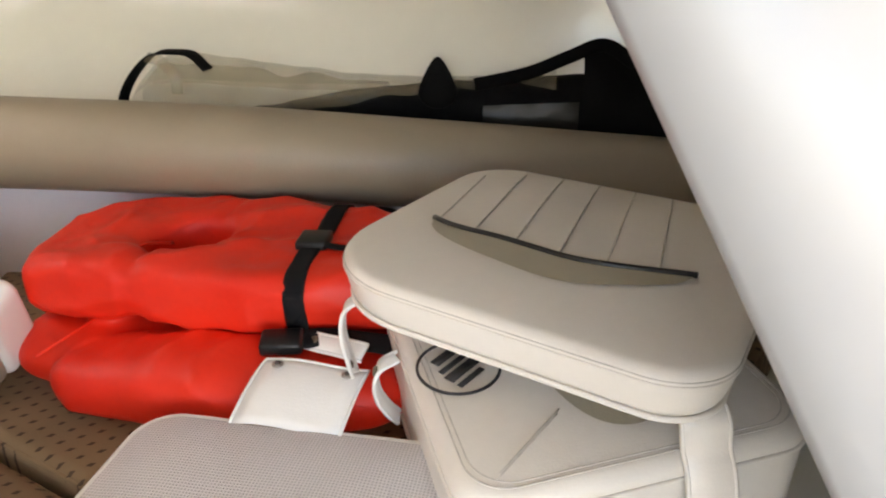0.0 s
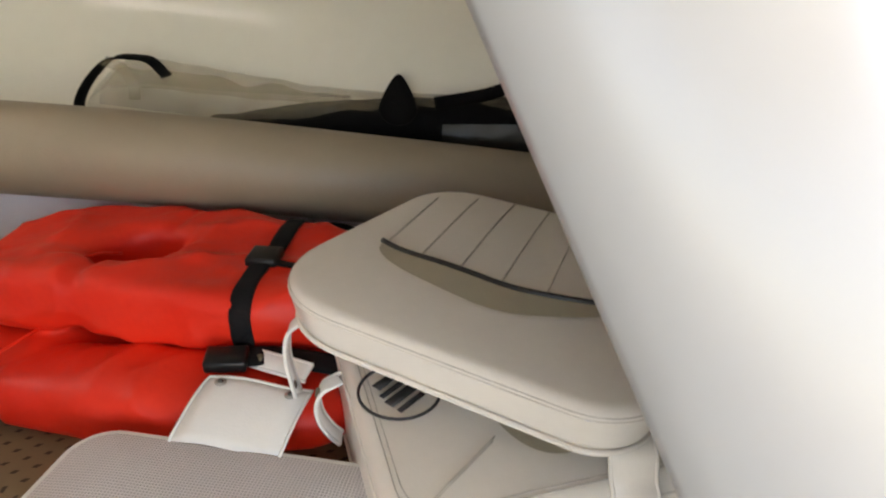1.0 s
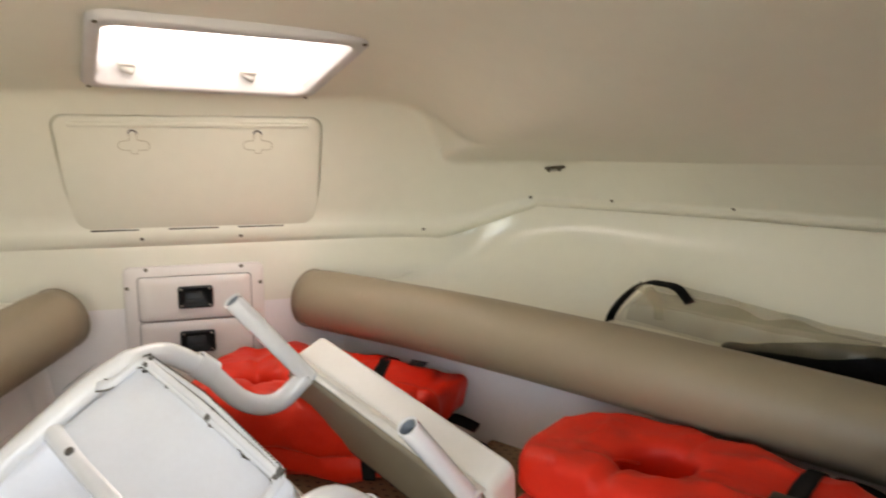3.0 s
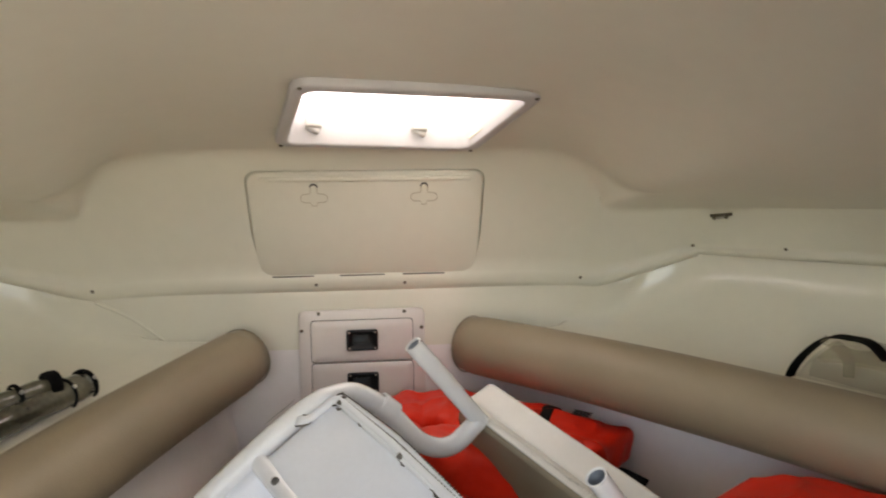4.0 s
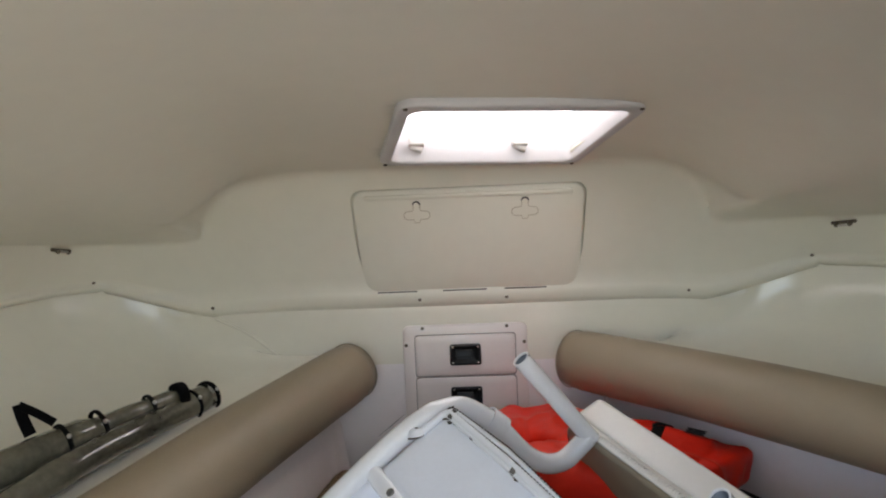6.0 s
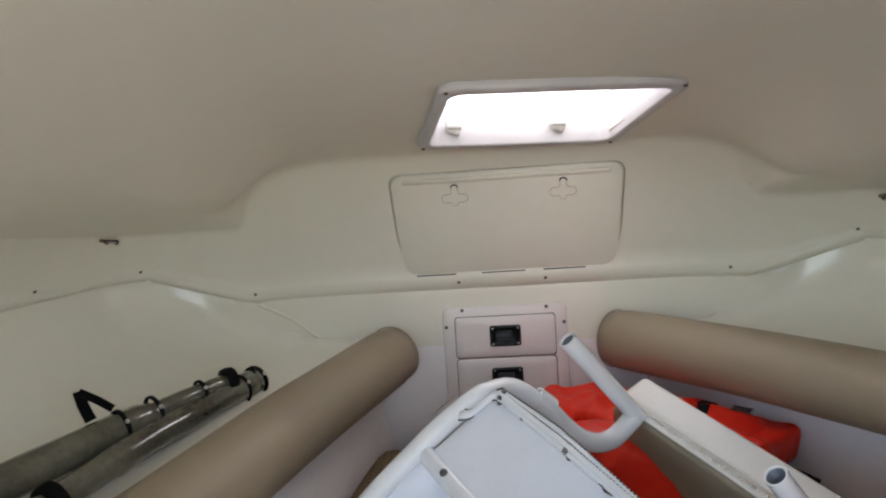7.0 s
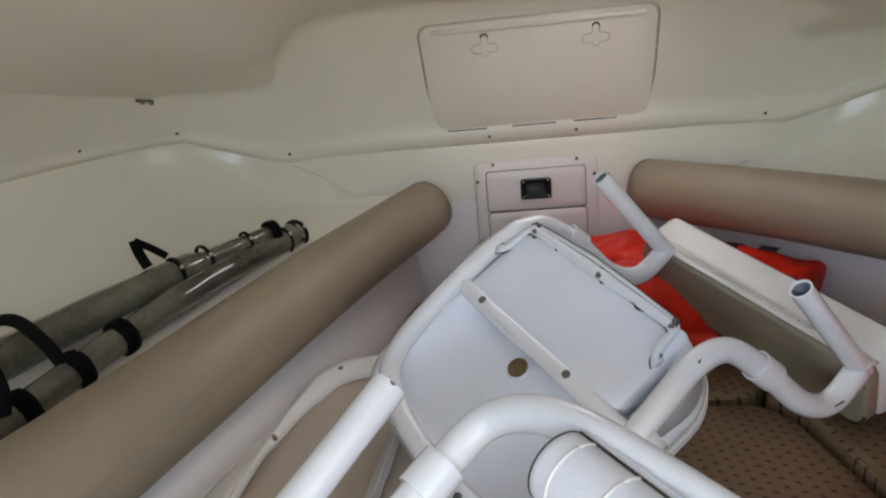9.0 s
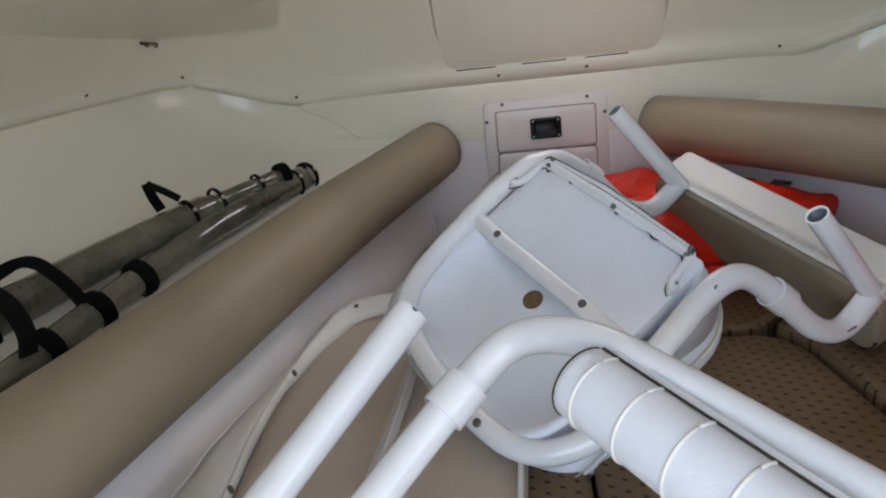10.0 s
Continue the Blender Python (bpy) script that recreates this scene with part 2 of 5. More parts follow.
def creased(m, scale, depth):
    """Adds sharp fold lines to a cloth surface."""
    t = m.node_tree
    b = t.nodes["Principled BSDF"]
    co = t.nodes.new("ShaderNodeTexCoord")
    n = t.nodes.new("ShaderNodeTexNoise")
    n.noise_type = "RIDGED_MULTIFRACTAL"
    n.inputs["Scale"].default_value, n.inputs["Detail"].default_value, n.inputs["Roughness"].default_value = scale, 2.5, 0.45
    n.inputs["Distortion"].default_value = 0.4
    t.links.new(co.outputs["Object"], n.inputs["Vector"])
    bp = t.nodes.new("ShaderNodeBump")
    bp.inputs["Strength"].default_value, bp.inputs["Distance"].default_value = 0.55, depth
    t.links.new(n.outputs[0], bp.inputs["Height"])
    old = b.inputs["Normal"].links
    if old:
        t.links.new(old[0].from_socket, bp.inputs["Normal"])
    t.links.new(bp.outputs[0], b.inputs["Normal"])
    return m


creased(ORANGE, 9.0, 0.012)
creased(BEIGE_VINYL, 4.0, 0.0022)
WEBBING = weave(material("black webbing", (0.007, 0.007, 0.008), 0.75, spec=0.2, var=0.2, scale=40), 180, 0.5)
BLACK_PLASTIC = material("black plastic", (0.008, 0.008, 0.009), 0.35, spec=0.3, var=0.2, scale=25, bump=0.1, bump_scale=300)
CANVAS_BLACK = material("black canvas", (0.004, 0.004, 0.0045), 0.85, spec=0.12, var=0.25, scale=22, bump=0.4, bump_scale=300)
# white enamel leaned to blue, as the sky would light it
PAINT = material("white enamel on aluminium tube, tinted by skylight", (0.83, 0.855, 0.89), 0.11, var=0.05, scale=14, bump=0.05, bump_scale=60, coat=0.6)
CHIPPED = material("bare grey metal", (0.16, 0.155, 0.15), 0.5, metal=0.6, var=0.3, scale=60)
# white plastic with blue skylight put into the base colour
PAN = material("white moulded plastic tinted by skylight", (0.80, 0.845, 0.93), 0.3, var=0.05, scale=9, bump=0.06, bump_scale=60)
STEEL = material("stainless steel", (0.55, 0.53, 0.50), 0.28, metal=1.0, var=0.15, scale=60)
RUSTY = material("dull screw metal", (0.20, 0.17, 0.13), 0.45, metal=0.8, var=0.35, scale=200)
MESH = weave(material("grey woven mesh", (0.74, 0.70, 0.69), 0.8, var=0.06, scale=9), 92, 0.7, dark=(0.47, 0.44, 0.43))
MESH_TAN = weave(material("tan woven mesh", (0.62, 0.52, 0.43), 0.8, var=0.08, scale=9), 84, 0.6, dark=(0.47, 0.39, 0.32))
BROWN_CLOTH = material("brown cloth in shade", (0.16, 0.10, 0.045), 0.9, var=0.3, scale=120, bump=0.4, bump_scale=500)
INK = material("black ink", (0.02, 0.02, 0.022), 0.5, var=0.15, scale=40)
SMOKE = material("rolled smoky vinyl", (0.115, 0.108, 0.080), 0.07, var=0.7, scale=7, bump=0.3, bump_scale=12, coat=1.0)
GROUND = material("worn asphalt", (0.09, 0.09, 0.088), 0.9, var=0.2, scale=0.8, bump=0.3, bump_scale=30)
DARK_VINYL = material("dark glossy vinyl", (0.014, 0.012, 0.010), 0.36, var=0.3, scale=20, bump=0.3, bump_scale=30, spec=0.3)
BORE = material("bare aluminium tube inside", (0.16, 0.19, 0.23), 0.55, metal=0.3, var=0.2, scale=40)
NONSKID = material("grey non-skid", (0.40, 0.40, 0.40), 0.8, var=0.1, scale=6, bump=0.3, bump_scale=200)
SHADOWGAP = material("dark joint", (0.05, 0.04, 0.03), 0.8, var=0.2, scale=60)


def clear(name, tint, rough, alpha):
    m = bpy.data.materials.new(name)
    m.use_nodes = True
    t = m.node_tree
    b = t.nodes["Principled BSDF"]
    b.inputs["Base Color"].default_value = (*tint, 1)
    b.inputs["Roughness"].default_value = rough
    b.inputs["Specular IOR Level"].default_value = 0.5
    b.inputs["Coat Weight"].default_value = 0.15
    co = t.nodes.new("ShaderNodeTexCoord")
    n = t.nodes.new("ShaderNodeTexNoise")
    n.inputs["Scale"].default_value, n.inputs["Detail"].default_value = 14, 4
    t.links.new(co.outputs["Object"], n.inputs["Vector"])
    r = t.nodes.new("ShaderNodeMapRange")
    r.inputs["To Min"].default_value, r.inputs["To Max"].default_value = alpha * 0.5, min(1, alpha * 1.5)
    t.links.new(n.outputs[0], r.inputs["Value"])
    t.links.new(r.outputs[0], b.inputs["Alpha"])
    bp = t.nodes.new("ShaderNodeBump")
    bp.inputs["Strength"].default_value, bp.inputs["Distance"].default_value = 0.8, 0.010
    t.links.new(n.outputs[0], bp.inputs["Height"])
    t.links.new(bp.outputs[0], b.inputs["Normal"])
    return m


CLEAR = clear("clear vinyl window", (0.42, 0.35, 0.23), 0.08, 0.25)
PANE = bpy.data.materials.new("translucent acrylic")
PANE.use_nodes = True
_t = PANE.node_tree
_tr = _t.nodes.new("ShaderNodeBsdfTransparent")
_tl = _t.nodes.new("ShaderNodeBsdfTranslucent")
_tl.inputs[0].default_value = (0.72, 0.74, 0.77, 1)
_gl = _t.nodes["Principled BSDF"]
_gl.inputs["Roughness"].default_value = 0.15
_gl.inputs["Base Color"].default_value = (0.85, 0.85, 0.85, 1)
_m1, _m2 = _t.nodes.new("ShaderNodeMixShader"), _t.nodes.new("ShaderNodeMixShader")
_m1.inputs[0].default_value = 0.92
_m2.inputs[0].default_value = 0.08
_t.links.new(_tr.outputs[0], _m1.inputs[1])
_t.links.new(_tl.outputs[0], _m1.inputs[2])
_t.links.new(_m1.outputs[0], _m2.inputs[1])
_t.links.new(_gl.outputs[0], _m2.inputs[2])
_t.links.new(_m2.outputs[0], _t.nodes["Material Output"].inputs["Surface"])

# ---- cabin shell ----
def bulkhead_y(z):
    return -0.1242 + (z - 1.138) * 0.6055


def crown(y):
    """Height of the deck liner on the centre line."""
    return 1.362 + 0.214 * (1.42 - y) if y > 0.75 else 1.5054 + 0.10 * (0.75 - y)


# flange line where the deck liner overlaps the hull liner, and the crease above it
FLANGE = [(1.56, -0.15, 1.117), (1.40, 0.30, 1.117), (1.256, 0.70, 1.117), (1.125, 1.042, 1.117), (0.98, 1.30, 1.118), (0.875, 1.465, 1.118), (0.845, 1.495, 1.110), (0.72, 1.535, 1.066), (0.61, 1.556, 1.035), (0.50, 1.559, 1.034), (0.36, 1.56, 1.034), (0, 1.56, 1.034)]
CREASE = [(1.24, -0.15, 1.215), (1.17, 0.30, 1.215), (1.07, 0.70, 1.213), (0.985, 1.042, 1.21), (0.90, 1.30, 1.21), (0.80, 1.42, 1.212), (0.70, 1.460, 1.214), (0.600, 1.478, 1.220), (0.578, 1.462, 1.276), (0.53, 1.440, 1.334), (0.42, 1.430, 1.356), (0, 1.425, 1.362)]
N = 8
upper_r, lower_r = spline(CREASE, N), spline(FLANGE, N)


def mirror(v):
    """The port side: narrower towards the companionway, its band deeper."""
    aft = max(0, 1.40 - v.y)
    return Vector((-v.x - 0.04 + 0.30 * aft, v.y, v.z + 1.1 * (v.z - 1.165) * aft))


M_ROWS = len(upper_r)


def band(points_low, points_up, f, drop):
    out = []
    for a, b in zip(points_low, points_up):
        p = a.lerp(b, f)
        p.z -= drop * (1 - f)
        if f < 0.135:
            v = Vector((-p.x, 0.5 - p.y, 0)).normalized()
            p += v * 0.004
        out.append(p)
    return out


def deck_liner():
    bm = bmesh.new()
    ups = upper_r + [mirror(p) for p in reversed(upper_r[:-1])]
    los = lower_r + [mirror(p) for p in reversed(lower_r[:-1])]
    rows = [band(los, ups, f, 0.027) for f in (0, 0.06, 0.13, 0.14, 0.26, 0.38, 0.5, 0.62, 0.73, 0.82, 0.89, 0.94, 0.975, 1)]
    strip_rows = [[q.copy() for q in r] for r in rows[:4]]
    grid(bm, rows)
    # crowned ceiling whose front edge follows the arch of the alcove
    first = next(k for k, p in enumerate(upper_r) if p.y > 1.415)
    side, front = upper_r[:first + 1], upper_r[first:]
    xe = front[0].x
    cols = [p.x / xe for p in front]
    cols = cols + [-f for f in reversed(cols[:-1])]
    arch = front + [mirror(p) for p in reversed(front[:-1])]
    rows = []
    for p in side[:-1]:
        b = min(1, max(0, (p.y - 0.55) / 0.86))
        b = b * b * (3 - 2 * b)
        near = max(0, (p.y - 1.30) / 0.115) ** 2
        row = []
        for f, a in zip(cols, arch):
            rim = p if f >= 0 else mirror(p)
            xs = abs(rim.x)
            x = xs * f
            z = rim.z + (crown(p.y) - rim.z) * (1 - max(0, (abs(f) - 0.25) / 0.75) ** 1.35)
            lo, hi = 0.24 + 0.20 * b, 0.80 - 0.17 * b
            e = min(1, max(0, (abs(x) - lo) / (hi - lo)))
            e = e * e * (3 - 2 * e)
            haunch = rim.z + 0.035 * min(1, max(0, (xs - abs(x)) / max(0.05, xs - hi)))
            z += (crown(p.y) + (haunch - crown(p.y)) * e - z) * b
            za = a.z + (crown(p.y) - crown(1.415)) * (1 - abs(f) ** 6)
            row.append(Vector((x, p.y, z + (za - z) * near)))
        rows.append(row)
    rows.append([q.copy() for q in arch])
    grid(bm, rows)
    bmesh.ops.remove_doubles(bm, verts=bm.verts, dist=0.0012)
    keep = {(round(p.x, 4), round(p.y, 4), round(p.z, 4)) for row in strip_rows for p in row}
    edge = {(round(p.x, 4), round(p.y, 4), round(p.z, 4)) for q in upper_r if q.y < 1.30 for p in (q, mirror(q))}
    crease = {v for v in bm.verts if (round(v.co.x, 4), round(v.co.y, 4), round(v.co.z, 4)) in edge}
    keep |= edge
    soft = [v for v in bm.verts if not v.is_boundary and (round(v.co.x, 4), round(v.co.y, 4), round(v.co.z, 4)) not in keep]
    for _ in range(7):
        bmesh.ops.smooth_vert(bm, verts=soft, factor=0.4, use_axis_x=True, use_axis_y=True, use_axis_z=True)
    brow = [v for v in soft if v.co.y > 1.15 and v.co.z > 1.17 and abs(v.co.x) > 0.40]
    for _ in range(5):
        bmesh.ops.smooth_vert(bm, verts=brow, factor=0.5, use_axis_x=True, use_axis_y=True, use_axis_z=True)
    for e in bm.edges:
        if e.verts[0] in crease and e.verts[1] in crease:
            e.smooth = False
    return bm


HATCH = [Vector((-0.09, 1.022, 0)), Vector((0.343, 1.070, 0)), Vector((0.254, 1.396, 0)), Vector((-0.152, 1.345, 0))]


def cut_prism(bm, poly):
    n = len(poly)
    c = sum(poly, Vector()) / n
    planes = []
    for i in range(n):
        a, b = poly[i], poly[(i + 1) % n]
        d = (b - a).normalized()
        nrm = Vector((d.y, -d.x, 0))
        if nrm.dot(c - a) > 0:
            nrm = -nrm
        planes.append((a, nrm))
        near = [f for f in bm.faces if (f.calc_center_median() - c).to_2d().length < 0.5 and f.calc_center_median().z > 1.2]
        geom = list({e for f in near for e in f.edges} | {v for f in near for v in f.verts} | set(near))
        bmesh.ops.bisect_plane(bm, geom=geom, plane_co=a, plane_no=nrm)
    inside = [f for f in bm.faces if f.calc_center_median().z > 1.2 and all((f.calc_center_median() - a).dot(nn) < 1e-5 for a, nn in planes)]
    bmesh.ops.delete(bm, geom=inside, context="FACES")


bm = deck_liner()
hc = sum(HATCH, Vector()) / 4
HOLE = [hc + (p - hc) * 0.95 for p in HATCH]
cut_prism(bm, HOLE)
ceiling = part("ceiling", bm, DECKLINER)
tagged(ceiling, "smooth cream moulded deck liner over the cabin", "ceiling", kind="structure")
so = ceiling.modifiers.new("thick", "SOLIDIFY")
so.thickness, so.offset = 0.008, 1

HULL = [(1.57, -0.15, 1.117), (1.41, 0.30, 1.117), (1.263, 0.70, 1.117), (1.132, 1.046, 1.117), (0.995, 1.295, 1.118), (0.935, 1.39, 1.118), (0.865, 1.475, 1.112), (0.765, 1.538, 1.075), (0.645, 1.560, 1.037), (0.50, 1.563, 1.034), (0.36, 1.563, 1.034), (0, 1.563, 1.034)]
hull_r = spline(HULL, N)

# hull liner: side walls, side shelves and the faces below the bolsters
SHELF_R = [(1.50, -0.15, 0.73), (1.26, 0.30, 0.775), (1.00, 0.70, 0.82), (0.72, 1.042, 0.852), (0.535, 1.30, 0.865), (0.43, 1.44, 0.87), (0.395, 1.49, 0.875), (0.37, 1.535, 0.89), (0.34, 1.55, 0.92), (0.26, 1.552, 0.95), (0.16, 1.552, 0.95), (0, 1.552, 0.95)]
SHELF_L = [(-0.93, -0.15, 0.62), (-0.80, 0.30, 0.675), (-0.69, 0.70, 0.735), (-0.575, 1.042, 0.80), (-0.48, 1.30, 0.845), (-0.42, 1.44, 0.865), (-0.39, 1.49, 0.875), (-0.37, 1.535, 0.89), (-0.34, 1.55, 0.92), (-0.26, 1.552, 0.95), (-0.16, 1.552, 0.95), (0, 1.552, 0.95)]


def hull_liner():
    bm = bmesh.new()
    cols = []
    for sgn, shelf in ((1, SHELF_R), (-1, SHELF_L)):
        inner = spline(shelf, N)
        outer = [p.copy() if sgn > 0 else mirror(p) for p in hull_r]
        strip_ = []
        for i, (o, w) in enumerate(zip(outer, inner)):
            s = i / (len(outer) - 1)
            front = min(1, max(0, (s - 0.675) / 0.03))
            front = front * front * (3 - 2 * front)
            away = (o - w)
            away.z = 0
            away = away.normalized() if away.length > 1e-4 else Vector((0, 1, 0))
            top = o + away * 0.002 + Vector((0, 0, -0.012))
            tuck = o + away * 0.022 + Vector((0, 0, 0.06))
            foot = o + away * 0.004
            foot.z = w.z + 0.06
            slope = 0.21 * min(1, max(0.0, (1.72 - w.y) / 0.6)) if sgn < 0 else 0.05 * min(1, max(0.0, (1.50 - w.y) / 0.5))
            edge_ = w + away * 0.02
            ctrl = foot.copy()
            ctrl.z -= 0.055
            sweep = [top.lerp(ctrl, g).lerp(ctrl.lerp(edge_, g), g) for g in (0, 0.12, 0.26, 0.4, 0.55, 0.7, 0.85)]
            col = [tuck, *sweep, edge_, w + Vector((0, 0, -0.012)), w - away * 0.003 + Vector((0, 0, -0.04)), Vector((w.x, w.y, 0.5 * (w.z - 0.04 + 0.60))) - away * (0.004 + 0.5 * slope), Vector((w.x, w.y, 0.50)) - away * (0.006 + slope)]
            if front > 0:
                flatcol = [Vector((o.x, 1.556, 0))] * len(col)
                zs = [top.z + 0.07, top.z, 1.0, 0.98, 0.95, 0.93, 0.91, 0.89, 0.87, 0.85, 0.80, 0.70, 0.50]
                flatcol = [Vector((w.x + (o.x - w.x) * max(0, (z - 0.80)) / (top.z - 0.80 + 1e-6), 1.553 + 0.2 * max(0, z - top.z), z)) for z in zs]
                col = [a.lerp(b, front) for a, b in zip(col, flatcol)]
            strip_.append(col)
        cols.append(strip_)
    allc = cols[0] + list(reversed(cols[1][:-1]))
    vs = grid(bm, allc)
    # crease where the side shelf runs into the forward panel
    knuckle = next(i for i in range(len(cols[0])) if i / (len(cols[0]) - 1) > 0.70)
    for i in (knuckle, len(allc) - 1 - knuckle):
        line = set(vs[i][1:9])
        for v in vs[i][1:9]:
            for e in v.link_edges:
                if e.other_vert(v) in line:
                    e.smooth = False
    for k, f in enumerate(list(bm.faces)):
        f.material_index = 1 if k % (len(allc[0]) - 1) >= 8 else 0
    bmesh.ops.remove_doubles(bm, verts=bm.verts, dist=0.0005)
    return bm


wall = part("wall_hull", hull_liner(), [GELCOAT, LINING])
tagged(wall, "glossy cream gelcoat hull liner with side shelves", "wall", kind="structure")
so = wall.modifiers.new("thick", "SOLIDIFY")
so.thickness, so.offset = 0.008, 1

bm = bmesh.new()
tube(bm, spline([(-0.640, 1.552, 1.004), (-0.555, 1.552, 0.961), (-0.483, 1.552, 0.905), (-0.430, 1.551, 0.872)], 6), 0.0042, 8)
tagged(part("trim", bm, GELCOAT), "glossy cream moulded edge where shelf and bulkhead meet", "trim", kind="structure")

# unseen outer hull and side deck, added to keep daylight out
bm = bmesh.new()
outer = [(1.75, -0.3), (1.62, 0.3), (1.42, 0.9), (1.05, 1.6), (0.6, 1.8), (0, 1.85), (-0.64, 1.8), (-1.09, 1.6), (-1.46, 0.9), (-1.66, 0.3), (-1.79, -0.3)]
ring_loft(bm, [[Vector((x, y, z)) for x, y in outer] for z in (-0.55, 0.6, 1.19)], cap=False, closed=False)
hull = part("wall_outer_hull", bm, JAMB_GREYED)
tagged(hull, "unseen outer hull side of the boat, keeping daylight out", "wall", kind="structure")
so = hull.modifiers.new("thick", "SOLIDIFY")
so.thickness = 0.012
bm = bmesh.new()
deck = []
for fx, fy, rise in ((1.0, 1.0, 0.0), (0.8, 0.8, 0.10), (0.60, 0.8, 0.26)):
    deck.append([Vector((x * fx, y * (fy if y > 0 else 1), 1.19 + (rise if y < 1.7 else min(rise, 0.10) * 2.5))) for x, y in outer])
ring_loft(bm, deck, cap=False, closed=False)
side_deck = part("deck_edge", bm, JAMB_GREYED)
tagged(side_deck, "unseen side deck of the boat, keeping daylight out", "deck", kind="structure")

# cabin sole, and an unseen cockpit sole that bounces daylight
bm = bmesh.new()
box(bm, 1.75, 1.1, 0.02, pose(0, 0.8, 0.20))
tagged(part("floor", bm, GELCOAT), "cream moulded cabin sole", "floor", kind="structure")
bm = bmesh.new()
box(bm, 1.6, 1.6, 0.03, pose(0, -2.0, 0.22))
tagged(part("floor_cockpit", bm, NONSKID), "unseen grey cockpit sole added to bounce daylight into the cabin", "floor", kind="structure")
# unseen roof added to block the sun and spread light from aft
bm = bmesh.new()
box(bm, 1.9, 1.9, 0.03, pose(0, -1.1, 2.32))
tagged(part("ceiling_hardtop_unseen", bm, PIPING_WHITE), "unseen white hardtop added to shade the cockpit and bounce light", "roof", kind="structure")
bm = bmesh.new()
box(bm, 60, 60, 0.05, pose(0, 0, -0.65))
tagged(part("ground", bm, GROUND), "worn grey asphalt yard under the boat", "ground", kind="structure")


def aft_bulkhead():
    """Raked bulkhead with a rounded companionway opening."""
    bm = bmesh.new()
    x0, x1, z0, z1 = -0.47, 0.442, 0.52, 1.86
    cx, cz = (x0 + x1) / 2, (z0 + z1) / 2
    hx, hz = (x1 - x0) / 2, (z1 - z0) / 2
    ny, nz = -0.855, 0.518

    def ring(grow, depth, r=0.09):
        return [Vector((cx + u + -0.036 * (cz + v - 0.97), bulkhead_y(cz + v) - ny * depth, cz + v - nz * depth)) for u, v in rrect(hx + grow, hz + grow, r + grow, 8)]

    def outer_ring(depth):
        out = []
        for u, v in rrect(hx, hz, 0.09, 8):
            z = min(max(cz + v * 1.20 / hz, 0.0), 2.0)
            out.append(Vector((u * 1.75 / hx, bulkhead_y(z) - ny * depth, z - nz * depth)))
        return out

    rings = [outer_ring(0), ring(0.20, 0)]
    for i in range(13):
        a = math.pi / 2 * i / 12
        rings.append(ring(0.11 * (1 - math.sin(a)), 0.098 * (1 - math.cos(a))))
    rings += [ring(0.003, 0.103), ring(0.012, 0.106), ring(0.20, 0.106), outer_ring(0.106)]
    ring_loft(bm, rings, cap=False)
    return bm


# unseen plates added to stop daylight leaking in beside the bulkhead
for x, name in ((1.60, "wall_side_starboard"), (-1.64, "wall_side_port")):
    bm = bmesh.new()
    box(bm, 0.02, 0.40, 0.62, pose(x, -0.50, 0.60))
    tagged(part(name, bm, GELCOAT), "added cream plate closing the cabin side beside the bulkhead against daylight", "wall", kind="structure")
# grey base colour holds down the daylight on this white bulkhead
bulk = part("wall_companionway", aft_bulkhead(), JAMB_GREYED)
tagged(bulk, "white gelcoat bulkhead, toned grey against the daylight, with rounded companionway edge", "wall", kind="structure")

# ---- forward bulkhead: locker lid, drawers, screws ----
FACE_N = Vector((0, -1, -0.4)).normalized()


def on_face(x, z, out=0.0):
    return Vector((x, 1.540 - 0.4 * (z - 1.06), z)) + FACE_N * out


FACE = facing(on_face(0.013, 1.178, -0.003), FACE_N)
lid = thing("locker_lid", "cream moulded anchor locker lid with two keyhole pulls", "locker lid", FACE.translation)
lid.matrix_world = FACE
bm = bmesh.new()
rings = []
for inset, z in ((-0.016, 0.0006), (-0.008, 0.0019), (0.001, 0.0032), (0.011, 0.0042), (0.023, 0.0049), (0.036, 0.0052)):
    rings.append([Vector((x * (1 + 0.012 * y / 0.127) + 0.008, y, z)) for x, y in rrect(0.261 - inset, 0.127 - inset, 0.028, 5)])
ring_loft(bm, rings)
part("panel", bm, DECKLINER, lid)
bm = bmesh.new()
rings = [[Vector((x + 0.008, y + 0.1225, z)) for x, y in rrect(hx, hy, 0.012, 4)] for hx, hy, z in ((0.248, 0.0062, 0.002), (0.247, 0.0050, 0.0066), (0.245, 0.003, 0.0074))]
ring_loft(bm, rings)
part("lip", bm, DECKLINER, lid)
